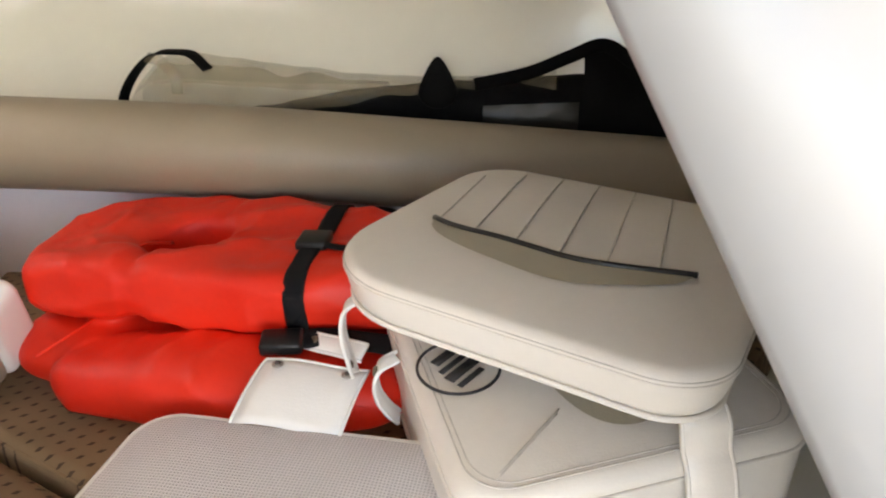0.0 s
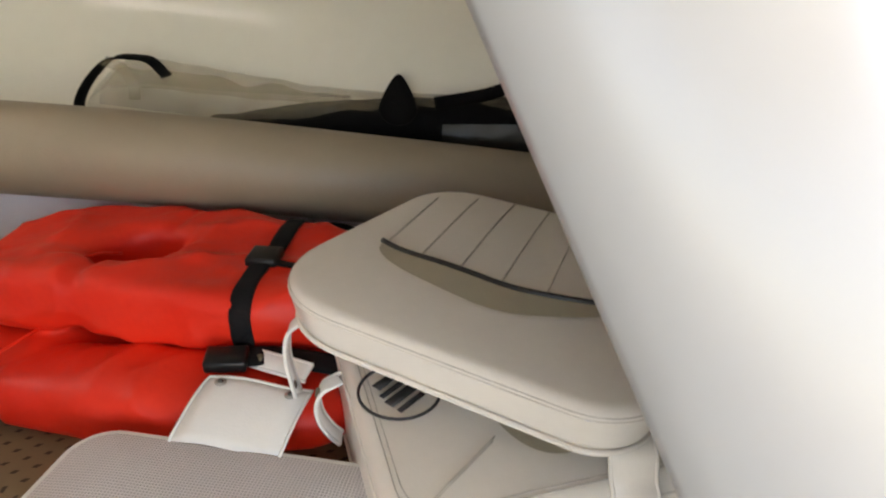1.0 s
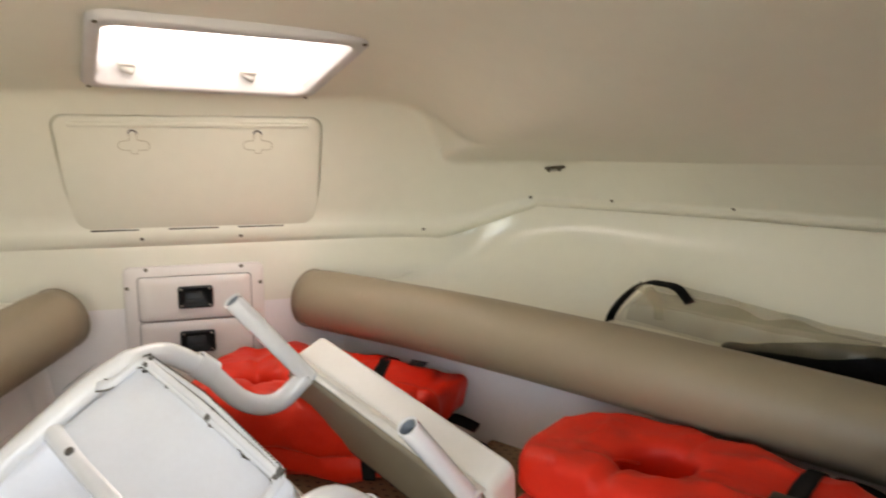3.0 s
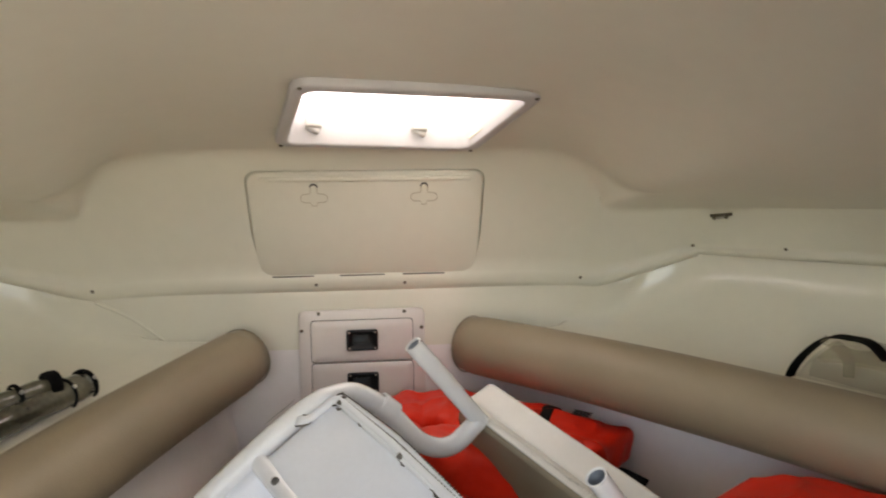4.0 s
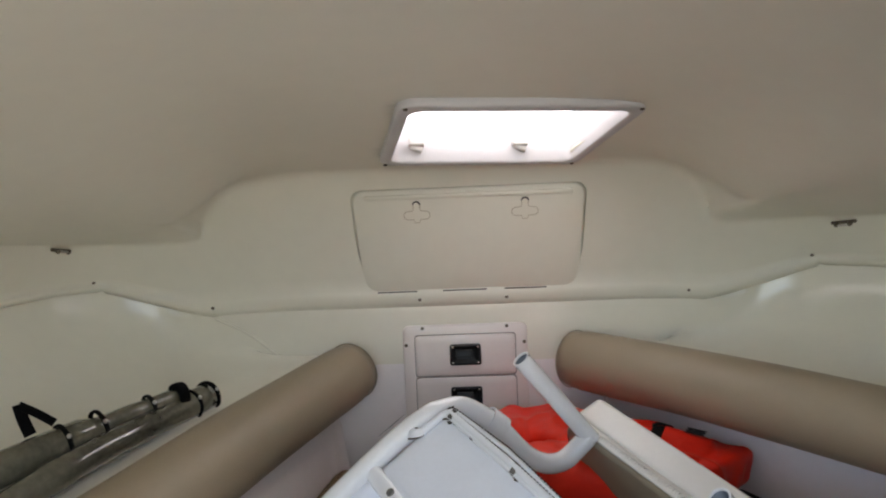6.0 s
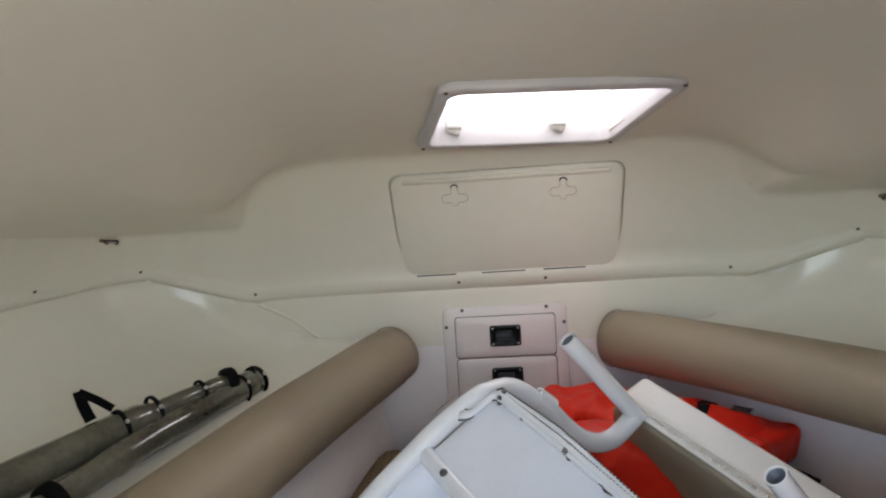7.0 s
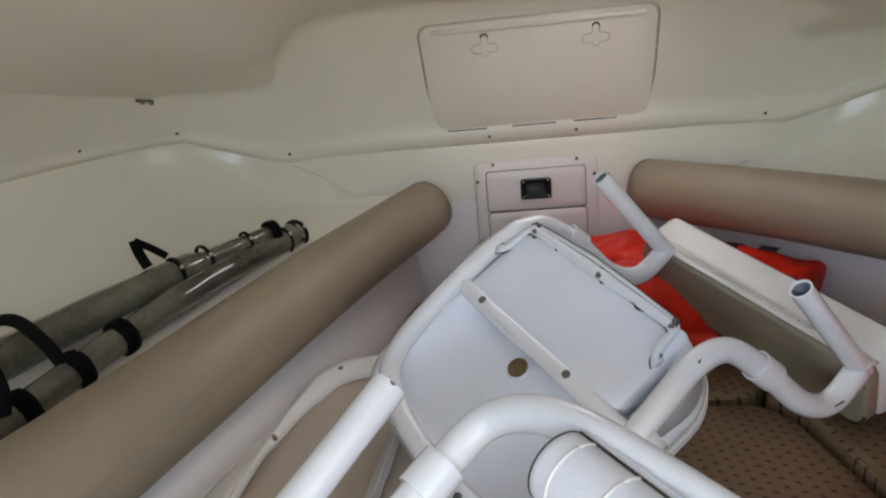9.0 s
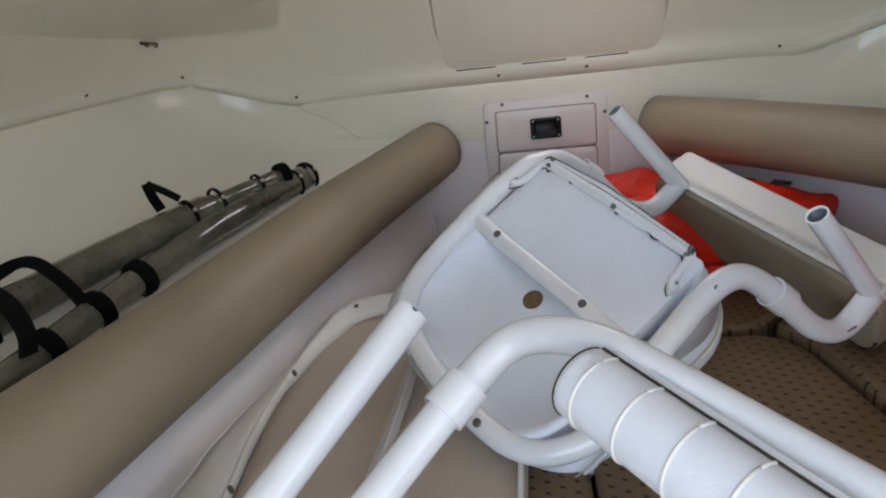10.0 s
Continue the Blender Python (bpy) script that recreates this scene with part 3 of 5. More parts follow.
for kx in (-0.115, 0.143):
    bm = bmesh.new()
    outline = []
    for a in range(-30, 211, 20):
        outline.append((0.0085 * math.cos(radians(a)), 0.024 + 0.0085 * math.sin(radians(a))))
    outline += [(-0.0085, 0.010), (-0.022, 0.008)]
    for a in range(100, 261, 20):
        outline.append((-0.021 + 0.0105 * math.cos(radians(a)), -0.002 + 0.0105 * math.sin(radians(a))))
    outline += [(-0.008, -0.013), (-0.006, -0.021), (0.006, -0.021), (0.008, -0.013)]
    for a in range(-80, 81, 20):
        outline.append((0.021 + 0.0105 * math.cos(radians(a)), -0.002 + 0.0105 * math.sin(radians(a))))
    outline += [(0.022, 0.008), (0.0085, 0.010)]
    # moulded outline drawn in darker olive, its groove shade put into the colour
    pts = [Vector((x + kx, y + 0.078, 0.0056)) for x, y in outline]
    tube(bm, pts + [pts[0]], 0.0009, 6)
    part("keyhole_outline", bm, OLIVE_VINYL, lid)
    # shade under the keyhole's top edge, drawn as a black arc
    bm = bmesh.new()
    pts = [Vector((kx + 0.0085 * math.cos(radians(a)), 0.078 + 0.0245 + 0.0085 * math.sin(radians(a)), 0.0068)) for a in range(10, 171, 16)]
    tube(bm, pts, 0.0018, 6)
    part("keyhole_shadow", bm, BLACK_PLASTIC, lid, "black arc standing for the shade in the keyhole")
for hx0, hx1 in ((-0.215, -0.115), (-0.05, 0.06), (0.105, 0.21)):
    bm = bmesh.new()
    box(bm, (hx1 - hx0) / 2, 0.0012, 0.0012, pose((hx0 + hx1) / 2 - 0.013, -0.1310, 0.0045))
    part("hinge_gap", bm, SHADOWGAP, lid)


def screw(name, at, normal, r=0.0042, mat=RUSTY, group="screws of the flange", label="small round-headed stainless screw in the cream liner"):
    bm = bmesh.new()
    m = facing(at, normal)
    disc(bm, r, r * 0.45, m, 12, r * 0.2)
    ob = part(name, bm, mat)
    return tagged(ob, label, "screw", group)


for x in (-0.11, 0.11):
    screw("screw", (x, 1.5475, 1.034), (0, -1, -0.1), 0.0048)
for x, y, z, nx in ((0.564, 1.546, 1.034, 0.0), (-0.642, 1.543, 1.032, 0.0)):
    screw("screw", (x, y, z), (nx, -1, -0.2))


def flange_point(y, sgn, lift=0.0):
    lo, up = (lower_r, upper_r) if sgn > 0 else ([mirror(p) for p in lower_r], [mirror(p) for p in upper_r])
    line = [a.lerp(b, lift) - Vector((0, 0, 0.027 * (1 - lift))) for a, b in zip(lo, up)]
    i = next((k for k in range(M_ROWS - 1) if line[k].y <= y <= line[k + 1].y), 0)
    f = (y - line[i].y) / max(1e-6, line[i + 1].y - line[i].y)
    nrm = (line[i + 1] - line[i]).cross(up[i] - lo[i]).normalized()
    return line[i].lerp(line[i + 1], f), nrm if nrm.x * sgn < 0 else -nrm


for sgn, ys in ((1, (1.480, 1.295, 1.035, 0.735, 0.35)), (-1, (1.455, 1.20, 0.90, 0.55))):
    for y in ys:
        p, nrm = flange_point(y, sgn, 0.22)
        screw("screw", p + nrm * 0.0022, nrm)


def pad_eye(p, nrm, along):
    z = Vector(nrm).normalized()
    x = (Vector(along) - z * Vector(along).dot(z)).normalized()
    m = basis(p, x, z.cross(x), z)
    e = thing("rod_clip", "small tarnished metal clip screwed under the side deck", "clip", p, "clips under the side decks")
    e.matrix_world = m
    bm = bmesh.new()
    box(bm, 0.026, 0.0032, 0.003, pose(0, 0, 0), 0.001)
    part("base_plate", bm, RUSTY, e)
    for sx in (-0.014, 0.014):
        bm = bmesh.new()
        disc(bm, 0.0052, 0.008, pose(sx, -0.001, 0.002), 12, 0.001)
        part("stud", bm, RUSTY, e)
    bm = bmesh.new()
    tube(bm, [Vector((-0.018, -0.002, 0.008)), Vector((0.018, -0.002, 0.008))], 0.0028, 8)
    part("rod", bm, STEEL, e)


for sgn, y, up in ((1, 1.378, 0.9), (1, 0.625, 0.985), (-1, 1.335, 0.95)):
    p, nrm = flange_point(y, sgn, up)
    q, _ = flange_point(y - 0.12, sgn, up)
    pad_eye(p + nrm * 0.009, nrm, q - p)

# drawer unit
unit = thing("drawer_unit", "white plastic tackle drawer unit set in the forward bulkhead", "drawer unit", (0, 1.55, 0.80))
unit.matrix_world = facing((0, 1.5505, 0.82), (0, -1, 0))
bm = bmesh.new()
outer_r = lambda i, z: [Vector((x, y, z)) for x, y in rrect(0.158 - i, 0.148 - i, 0.016, 5)]
ring_loft(bm, [outer_r(0, 0), outer_r(0.001, 0.003), outer_r(0.003, 0.0042), outer_r(0.028, 0.0042)], cap=True)
part("surround", bm, DRAWER_WHITE, unit)
for dz, name in ((0.069, "drawer"), (-0.040, "drawer")):
    d = None
    bm = bmesh.new()
    ring = lambda i, z: [Vector((x, y + dz, z)) for x, y in rrect(0.127 - i, 0.0525 - i, 0.008, 4)]
    ring_loft(bm, [ring(0, 0.003), ring(0.001, 0.0062), ring(0.003, 0.0072), ring(0.02, 0.0074)])
    d = part(name, bm, DRAWER_WHITE, unit)
    bm = bmesh.new()
    ring2 = lambda g, z: [Vector((x, y + dz, z)) for x, y in rrect(0.127 + g, 0.0525 + g, 0.009, 4)]
    ring_loft(bm, [ring2(0.0, 0.0040), ring2(0.0, 0.0048), ring2(0.0014, 0.0048), ring2(0.0014, 0.0040)], cap=False)
    part("gap", bm, SHADOWGAP, d)
    bm = bmesh.new()
    rg = lambda i, z: [Vector((x, y + dz + 0.002, z)) for x, y in rrect(0.0395 - i, 0.0265 - i, 0.006, 4)]
    ring_loft(bm, [rg(0, 0.007), rg(0, 0.013), rg(0.002, 0.0145), rg(0.008, 0.0145), rg(0.010, 0.0105), rg(0.02, 0.0100)])
    part("latch", bm, BLACK_PLASTIC, d, "black plastic recessed pull latch")
    bm = bmesh.new()
    box(bm, 0.021, 0.0105, 0.0018, pose(-0.004, dz + 0.006, 0.0135, -14), 0.0012)
    part("paddle", bm, BLACK_PLASTIC, d)
    for sx in (-0.032, 0.032):
        for sy in (-0.020, 0.020):
            bm = bmesh.new()
            disc(bm, 0.0026, 0.0012, pose(sx, dz + 0.002 + sy, 0.0142), 8)
            part("rivet", bm, STEEL, d)
for x, y in ((-0.107, 0.140), (0.107, 0.140), (-0.150, 0.098), (0.150, 0.098)):
    bm = bmesh.new()
    disc(bm, 0.0045, 0.002, pose(x, y, 0.004), 12, 0.001)
    part("screw", bm, RUSTY, unit)

# ---- deck hatch ----
hz = lambda p: crown(min(p.y, 1.42)) - 0.007
hatch = thing("deck_hatch", "white framed translucent deck hatch letting in daylight", "hatch", (hc.x, hc.y, hz(hc)))
bmx = [Vector((p.x, p.y, hz(p))) for p in HATCH]
hx_ = ((bmx[1] - bmx[0]) + (bmx[2] - bmx[3])).normalized()
hn_ = (bmx[1] - bmx[0]).cross(bmx[3] - bmx[0]).normalized()
hn_ = hn_ if hn_.z < 0 else -hn_
hy_ = hn_.cross(hx_)
hatch.matrix_world = basis(sum(bmx, Vector()) / 4, hx_, hy_, hn_)
hw = 0.2245
hh = 0.180
skew = 0.11


def hring(inset, z, r):
    out = []
    for x, y in rrect(hw - inset, hh - inset, r, 6):
        q = Vector((x, y, z))
        q.x += skew * y * (1 if hy_.y < 0 else -1)
        out.append(q)
    return out


bm = bmesh.new()
ring_loft(bm, [hring(0.0, -0.004, 0.035), hring(0.0, 0.006, 0.035), hring(0.003, 0.009, 0.033), hring(0.022, 0.010, 0.028), hring(0.024, 0.006, 0.026), hring(0.028, -0.020, 0.026), hring(0.030, -0.096, 0.024), hring(0.010, -0.110, 0.03), hring(0.0, -0.105, 0.035), hring(0.0, -0.004, 0.035)], cap=False)
part("frame", bm, FRAME_PLASTIC, hatch, "white plastic hatch frame")
bm = bmesh.new()
ring_loft(bm, [hring(0.026, -0.084, 0.022), hring(0.026, -0.090, 0.022)])
pane = part("pane", bm, PANE, hatch, "bright translucent acrylic pane")
sgn = 1 if hy_.y < 0 else -1
for x, y in ((-hw + 0.014, hh - 0.012), (hw - 0.014, hh - 0.012), (-hw + 0.014, -hh + 0.012), (hw - 0.014, -hh + 0.012)):
    bm = bmesh.new()
    disc(bm, 0.0045, 0.002, pose(x + skew * y * sgn, y, 0.0095), 12, 0.001)
    part("screw", bm, RUSTY, hatch)
for x in (-0.145, 0.085):
    bm = bmesh.new()
    y = (hh - 0.040) * (-1 if hy_.y < 0 else 1)
    box(bm, 0.017, 0.014, 0.012, pose(x + skew * y * sgn, y, -0.034), 0.004)
    tube(bm, [Vector((x + skew * y * sgn - 0.012, y, -0.026)), Vector((x + skew * y * sgn + 0.012, y - 0.004, -0.016))], 0.008, 10)
    part("latch", bm, PIPING_WHITE, hatch, "white plastic hatch latch")

# ---- bolsters ----
def bolster(points, r0, r1, label):
    e = thing("bolster", label, "bolster", points[0], "bolsters along the berths")
    pts = spline(points, 10)
    n = len(pts)

    bm = bmesh.new()
    inner = [p - Vector(points[0]) for p in pts]
    fr = frames(inner)
    rings = []
    seg = 28
    d0 = fr[0][0]
    rings.append([inner[0] - d0 * 0.012 + (fr[0][1] * math.cos(6.28319 * k / seg) + fr[0][2] * math.sin(6.28319 * k / seg)) * r0 * 0.35 for k in range(seg)])
    rings.append([inner[0] - d0 * 0.008 + (fr[0][1] * math.cos(6.28319 * k / seg) + fr[0][2] * math.sin(6.28319 * k / seg)) * r0 * 0.72 for k in range(seg)])
    for i, p in enumerate(inner):
        t = i / (n - 1)
        ring = []
        for k in range(seg):
            a = 6.28319 * k / seg
            q = fr[i][1] * math.cos(a) + fr[i][2] * math.sin(a)
            w = 1 + 0.015 * noise.noise(Vector((i * 0.21, math.cos(a), math.sin(a))))
            ring.append(p + q * (r0 + (r1 - r0) * t) * w * (0.93 if i == 0 else 1))
        rings.append(ring)
    ring_loft(bm, rings)
    part("cover", bm, TAN, e)
    bm = bmesh.new()
    ring = [inner[0] + d0 * 0.004 + (fr[0][1] * math.cos(6.28319 * k / 40) + fr[0][2] * math.sin(6.28319 * k / 40)) * r0 * 0.975 for k in range(41)]
    tube(bm, ring, 0.0016, 6)
    part("seam", bm, TAUPE_VINYL, e)
    return e


bolster([(0.268, 1.512, 0.878), (0.535, 1.2, 0.868), (0.83, 0.82, 0.844), (1.05, 0.56, 0.812), (1.33, 0.22, 0.768)], 0.072, 0.072, "long tan vinyl bolster along the edge of the side shelf")
bolster([(-0.281, 1.50, 0.869), (-0.45, 1.10, 0.812), (-0.60, 0.7, 0.75), (-0.70, 0.42, 0.712), (-0.80, 0.12, 0.675)], 0.072, 0.094, "thick tan vinyl bolster with rolled curtains behind it")


# ---- berth cushions ----
def berth_cushion(outline, z0, z1, label):
    c = sum((Vector((x, y, 0)) for x, y in outline), Vector()) / len(outline)
    e = thing("berth_cushion", label, "cushion", (c.x, c.y, z0), "berth cushions")
    dense = []
    n = len(outline)
    for i in range(n):
        a, b, d = Vector(outline[i - 1]), Vector(outline[i]), Vector(outline[(i + 1) % n])
        r = 0.03
        s, t = b + (a - b).normalized() * r, b + (d - b).normalized() * r
        for k in range(5):
            f = k / 4
            dense.append(s.lerp(b, f).lerp(b.lerp(t, f), f))
    cc = Vector((c.x, c.y))
    rings = []

    def ring(inset, z):
        out = []
        for p in dense:
            v = p - cc
            out.append(Vector((v.x * (1 - inset / v.length), v.y * (1 - inset / v.length), z - z0)))
        return out

    rings.append(ring(0.01, z0))
    rings.append(ring(0, z0 + 0.012))
    for k in range(6):
        a = math.pi / 2 * k / 5
        rings.append(ring(0.020 * (1 - math.cos(a)), z1 - 0.020 * (1 - math.sin(a))))
    for f in (0.7, 0.4, 0.1):
        rings.append([Vector((q.x * f, q.y * f, q.z + 0.004 * (1 - f))) for q in rings[7]])
    bm = bmesh.new()
    ring_loft(bm, rings)
    part("cover", bm, BERTH, e)
    bm = bmesh.new()
    pr = ring(0.004, z1 - 0.010)
    tube(bm, pr + [pr[0]], 0.003, 6, cap=False)
    part("piping", bm, BERTH, e)
    return e


# plinth under the cushions
bm = bmesh.new()
pl = [(1.54, -0.42), (1.44, -0.02), (1.02, 0.72), (0.73, 1.06), (0.37, 1.545), (-0.37, 1.545), (-0.57, 1.06), (-0.70, 0.70), (-0.92, -0.02), (-1.0, -0.42)]
ring_loft(bm, [[Vector((x, y, z)) for x, y in pl] for z in (0.19, 0.525)])
tagged(part("berth_base", bm, GELCOAT, smooth=False), "cream moulded berth base under the cushions", "berth", kind="structure")
Z = 0.528
berth_cushion([(-0.30, 0.895), (0.33, 0.905), (0.60, 1.20), (0.36, 1.52), (-0.34, 1.52), (-0.37, 1.2)], Z, 0.615, "tan sprigged fabric berth cushion at the bow end")
berth_cushion([(0.005, 0.10), (0.455, 0.10), (0.42, 0.55), (0.375, 0.85), (0.33, 0.895), (0.005, 0.885)], Z, 0.610, "tan sprigged fabric filler cushion between the berths")
berth_cushion([(0.462, 0.02), (1.42, 0.02), (1.05, 0.72), (0.66, 1.215), (0.345, 0.90), (0.385, 0.855), (0.43, 0.55)], Z, 0.622, "tan sprigged fabric berth cushion with a rounded edge")
berth_cushion([(-0.002, 0.02), (-0.002, 0.885), (-0.32, 0.885), (-0.37, 1.0), (-0.47, 0.70), (-0.62, 0.02)], Z, 0.606, "tan sprigged fabric berth cushion under the seat frames")


# ---- life vests ----
def vest_body(lobes, slabs):
    bm = bmesh.new()
    for at, half, rot in slabs:
        box(bm, *half, pose(*at, 0, 0, rot), 0.014, 3)
    for (x, y, z), (hx, hy, hz), rot in lobes:
        made = bmesh.ops.create_icosphere(bm, subdivisions=4, radius=1)
        m = pose(x, y, z, 0, 0, rot)
        for v in made["verts"]:
            c = v.co
            e = 0.62
            q = Vector([math.copysign(abs(a) ** e, a) for a in c])
            q = q / max(1e-6, (abs(q.x) ** 3.2 + abs(q.y) ** 3.2 + abs(q.z) ** 2.4) ** (1 / 3.0))
            v.co = m @ Vector((q.x * hx, q.y * hy, q.z * hz))
    return bm


def padded_ring(bm, outline, hole, radii, turn, zc, hz, pinches):
    """A padded nylon collar: one closed ring round the neck opening, pinched where seams run."""
    line = []
    n = len(outline)
    for i in range(n):
        a, b, d = Vector(outline[i - 1]), Vector(outline[i]), Vector(outline[(i + 1) % n])
        s, t = b.lerp(a, 0.42), b.lerp(d, 0.42)
        for k in range(7):
            f = k / 6
            line.append(s.lerp(b, f).lerp(b.lerp(t, f), f))
    c = Vector(hole)
    rings = []
    m = 20
    for p in line:
        v = p - c
        a = math.atan2(v.y, v.x)
        q = c + Vector((radii[0] * math.cos(a - turn) * math.cos(turn) - radii[1] * math.sin(a - turn) * math.sin(turn), radii[0] * math.cos(a - turn) * math.sin(turn) + radii[1] * math.sin(a - turn) * math.cos(turn)))
        h = hz * (1 + 0.10 * noise.noise(Vector((p.x * 9, p.y * 9, zc * 7))))
        shrink = 0.0
        for pa, depth, width in pinches:
            da = (a - pa + math.pi) % (2 * math.pi) - math.pi
            g = math.exp(-(da / width) ** 2)
            h *= 1 - depth * g
            shrink = max(shrink, 0.10 * depth * g)
        ring = []
        for k in range(m):
            b = 2 * math.pi * k / m
            cu, su = math.cos(b), math.sin(b)
            u = 0.5 + 0.5 * math.copysign(abs(cu) ** 0.50, cu)
            w = q.lerp(p, u * (1 - shrink))
            ring.append(Vector((w.x, w.y, zc + h * math.copysign(abs(su) ** 0.52, su))))
        rings.append(ring)
    rings.append(rings[0])
    vs = [[bm.verts.new(x) for x in r] for r in rings[:-1]]
    vs.append(vs[0])
    for a, b in zip(vs, vs[1:]):
        for j in range(m):
            bm.faces.new((a[j], a[(j + 1) % m], b[(j + 1) % m], b[j]))


FOLDS = bpy.data.textures.new("folds", "CLOUDS")
FOLDS.noise_scale, FOLDS.noise_depth, FOLDS.noise_type = 0.11, 1, "HARD_NOISE"
CREASES = bpy.data.textures.new("creases", "MUSGRAVE")
CREASES.musgrave_type, CREASES.noise_scale, CREASES.octaves = "RIDGED_MULTIFRACTAL", 0.12, 2.0


def life_vest(m, lobes, label, straps, collar, slabs=()):
    e = thing("life_vest", label, "life vest", m.translation, "orange life vests")
    e.matrix_world = m
    bm = vest_body(lobes, slabs)
    padded_ring(bm, *collar)
    body = part("body", bm, ORANGE, e)
    r = body.modifiers.new("join", "REMESH")
    r.mode, r.voxel_size, r.use_smooth_shade = "VOXEL", 0.0045, True
    s = body.modifiers.new("soft", "SMOOTH")
    s.iterations, s.factor = 3, 0.5
    for tex, k in ((FOLDS, -0.005), (CREASES, 0.0085)):
        d = body.modifiers.new("folds", "DISPLACE")
        d.texture, d.strength, d.mid_level, d.texture_coords = tex, k, 0.5, "LOCAL"
    for pts, w, side in straps:
        bm = bmesh.new()
        line = spline(pts, 8)
        rows = []
        for i, p in enumerate(line):
            d_ = (line[min(i + 1, len(line) - 1)] - line[max(i - 1, 0)]).normalized()
            s_ = Vector(side)
            s_ = (s_ - d_ * s_.dot(d_)).normalized()
            rows.append([p + s_ * w * g for g in (-0.5, -0.25, 0, 0.25, 0.5)])
        grid(bm, rows)
        st = part("strap", bm, WEBBING, e, "black webbing strap")
        sw = st.modifiers.new("lie", "SHRINKWRAP")
        sw.target, sw.wrap_method, sw.wrap_mode, sw.offset = body, "NEAREST_SURFACEPOINT", "OUTSIDE", 0.0022
        sm = st.modifiers.new("even", "SMOOTH")
        sm.iterations = 2
        so_ = st.modifiers.new("thick", "SOLIDIFY")
        so_.thickness, so_.offset = 0.003, 0
    return e


# local x runs along the vest from the collar, y across it
vl = Vector((0.45, -0.89, 0)).normalized()
vw = Vector((0.89, 0.45, 0)).normalized()
VEST1 = basis((0.70, 0.655, 0.62), vl, vw, (0, 0, 1))
lobes1 = [((-0.110, -0.035, 0.043), (0.090, 0.140, 0.043), -10), ((0.09, -0.150, 0.045), (0.215, 0.066, 0.044), 2), ((0.06, 0.0, 0.041), (0.24, 0.13, 0.040), 0)]
collar1 = ([(-0.215, -0.075), (-0.170, -0.135), (-0.03, -0.122), (0.08, -0.128), (0.18, -0.118), (0.33, -0.09), (0.33, 0.11), (0.11, 0.135), (-0.03, 0.150), (-0.165, 0.125), (-0.215, 0.03)], (-0.026, -0.004), (0.060, 0.042), radians(42), 0.132, 0.040, ((radians(-97), 0.30, 0.10), (radians(78), 0.16, 0.12), (radians(0), 0.12, 0.2), (radians(-140), 0.10, 0.15)))
straps1 = [([(0.178, -0.128, 0.088), (0.174, -0.118, 0.135), (0.170, -0.085, 0.166), (0.166, -0.03, 0.174), (0.162, 0.02, 0.163), (0.160, 0.07, 0.162), (0.158, 0.125, 0.158), (0.155, 0.158, 0.135)], 0.026, (1, 0, 0)),
           ([(0.165, -0.03, 0.178), (0.205, -0.04, 0.178), (0.26, -0.03, 0.172)], 0.012, (0, 1, 0)),
           ([(0.160, -0.152, 0.102), (0.190, -0.142, 0.108), (0.23, -0.135, 0.108), (0.32, -0.13, 0.10)], 0.030, (0, 1, 0.3)),
           ([(0.158, 0.125, 0.152), (0.178, 0.150, 0.148), (0.225, 0.165, 0.138), (0.275, 0.165, 0.105)], 0.024, (0.6, 0.4, 0.3))]
v1 = life_vest(VEST1, lobes1, "folded bright orange nylon life vest with black straps", straps1, collar1)
bm = bmesh.new()
box(bm, 0.020, 0.022, 0.007, pose(0.164, -0.022, 0.177, 0, 0, 6), 0.004)
part("buckle", bm, BLACK_PLASTIC, v1, "black plastic side-release buckle")
bm = bmesh.new()
box(bm, 0.024, 0.016, 0.008, pose(0.168, -0.155, 0.110, 10, 0, 14), 0.004)
part("buckle", bm, BLACK_PLASTIC, v1, "black plastic side-release buckle")
for k in (0, 1):
    bm = bmesh.new()
    pts = spline([(-0.075 + 0.01 * k, -0.10, 0.160), (-0.06, -0.05, 0.168), (-0.05 + 0.01 * k, 0.0, 0.15)] if k == 0 else [(-0.13, -0.19, 0.08), (-0.11, -0.14, 0.088), (-0.10, -0.10, 0.09)], 6)
    tube(bm, pts, 0.0022, 6)
    part("seam", bm, ORANGE, v1)

wl = Vector((0.85, -0.53, 0)).normalized()
ww = Vector((0.53, 0.85, 0)).normalized()
VEST2 = basis((0.278, 1.225, 0.615), wl, ww, (0, 0, 1))
lobes2 = [((0.0, -0.01, 0.045), (0.22, 0.165, 0.046), 0), ((-0.16, 0.04, 0.05), (0.10, 0.14, 0.05), 0)]
collar2 = ([(-0.300, 0.05), (-0.290, 0.15), (-0.19, 0.205), (-0.05, 0.175), (0.12, 0.135), (0.20, 0.11), (0.215, 0.06), (0.20, -0.03), (0.20, -0.185), (0.0, -0.195), (-0.15, -0.21), (-0.27, -0.12)], (-0.135, -0.055), (0.052, 0.030), radians(20), 0.118, 0.048, ((radians(10), 0.20, 0.15), (radians(120), 0.2, 0.12), (radians(-70), 0.2, 0.12)))
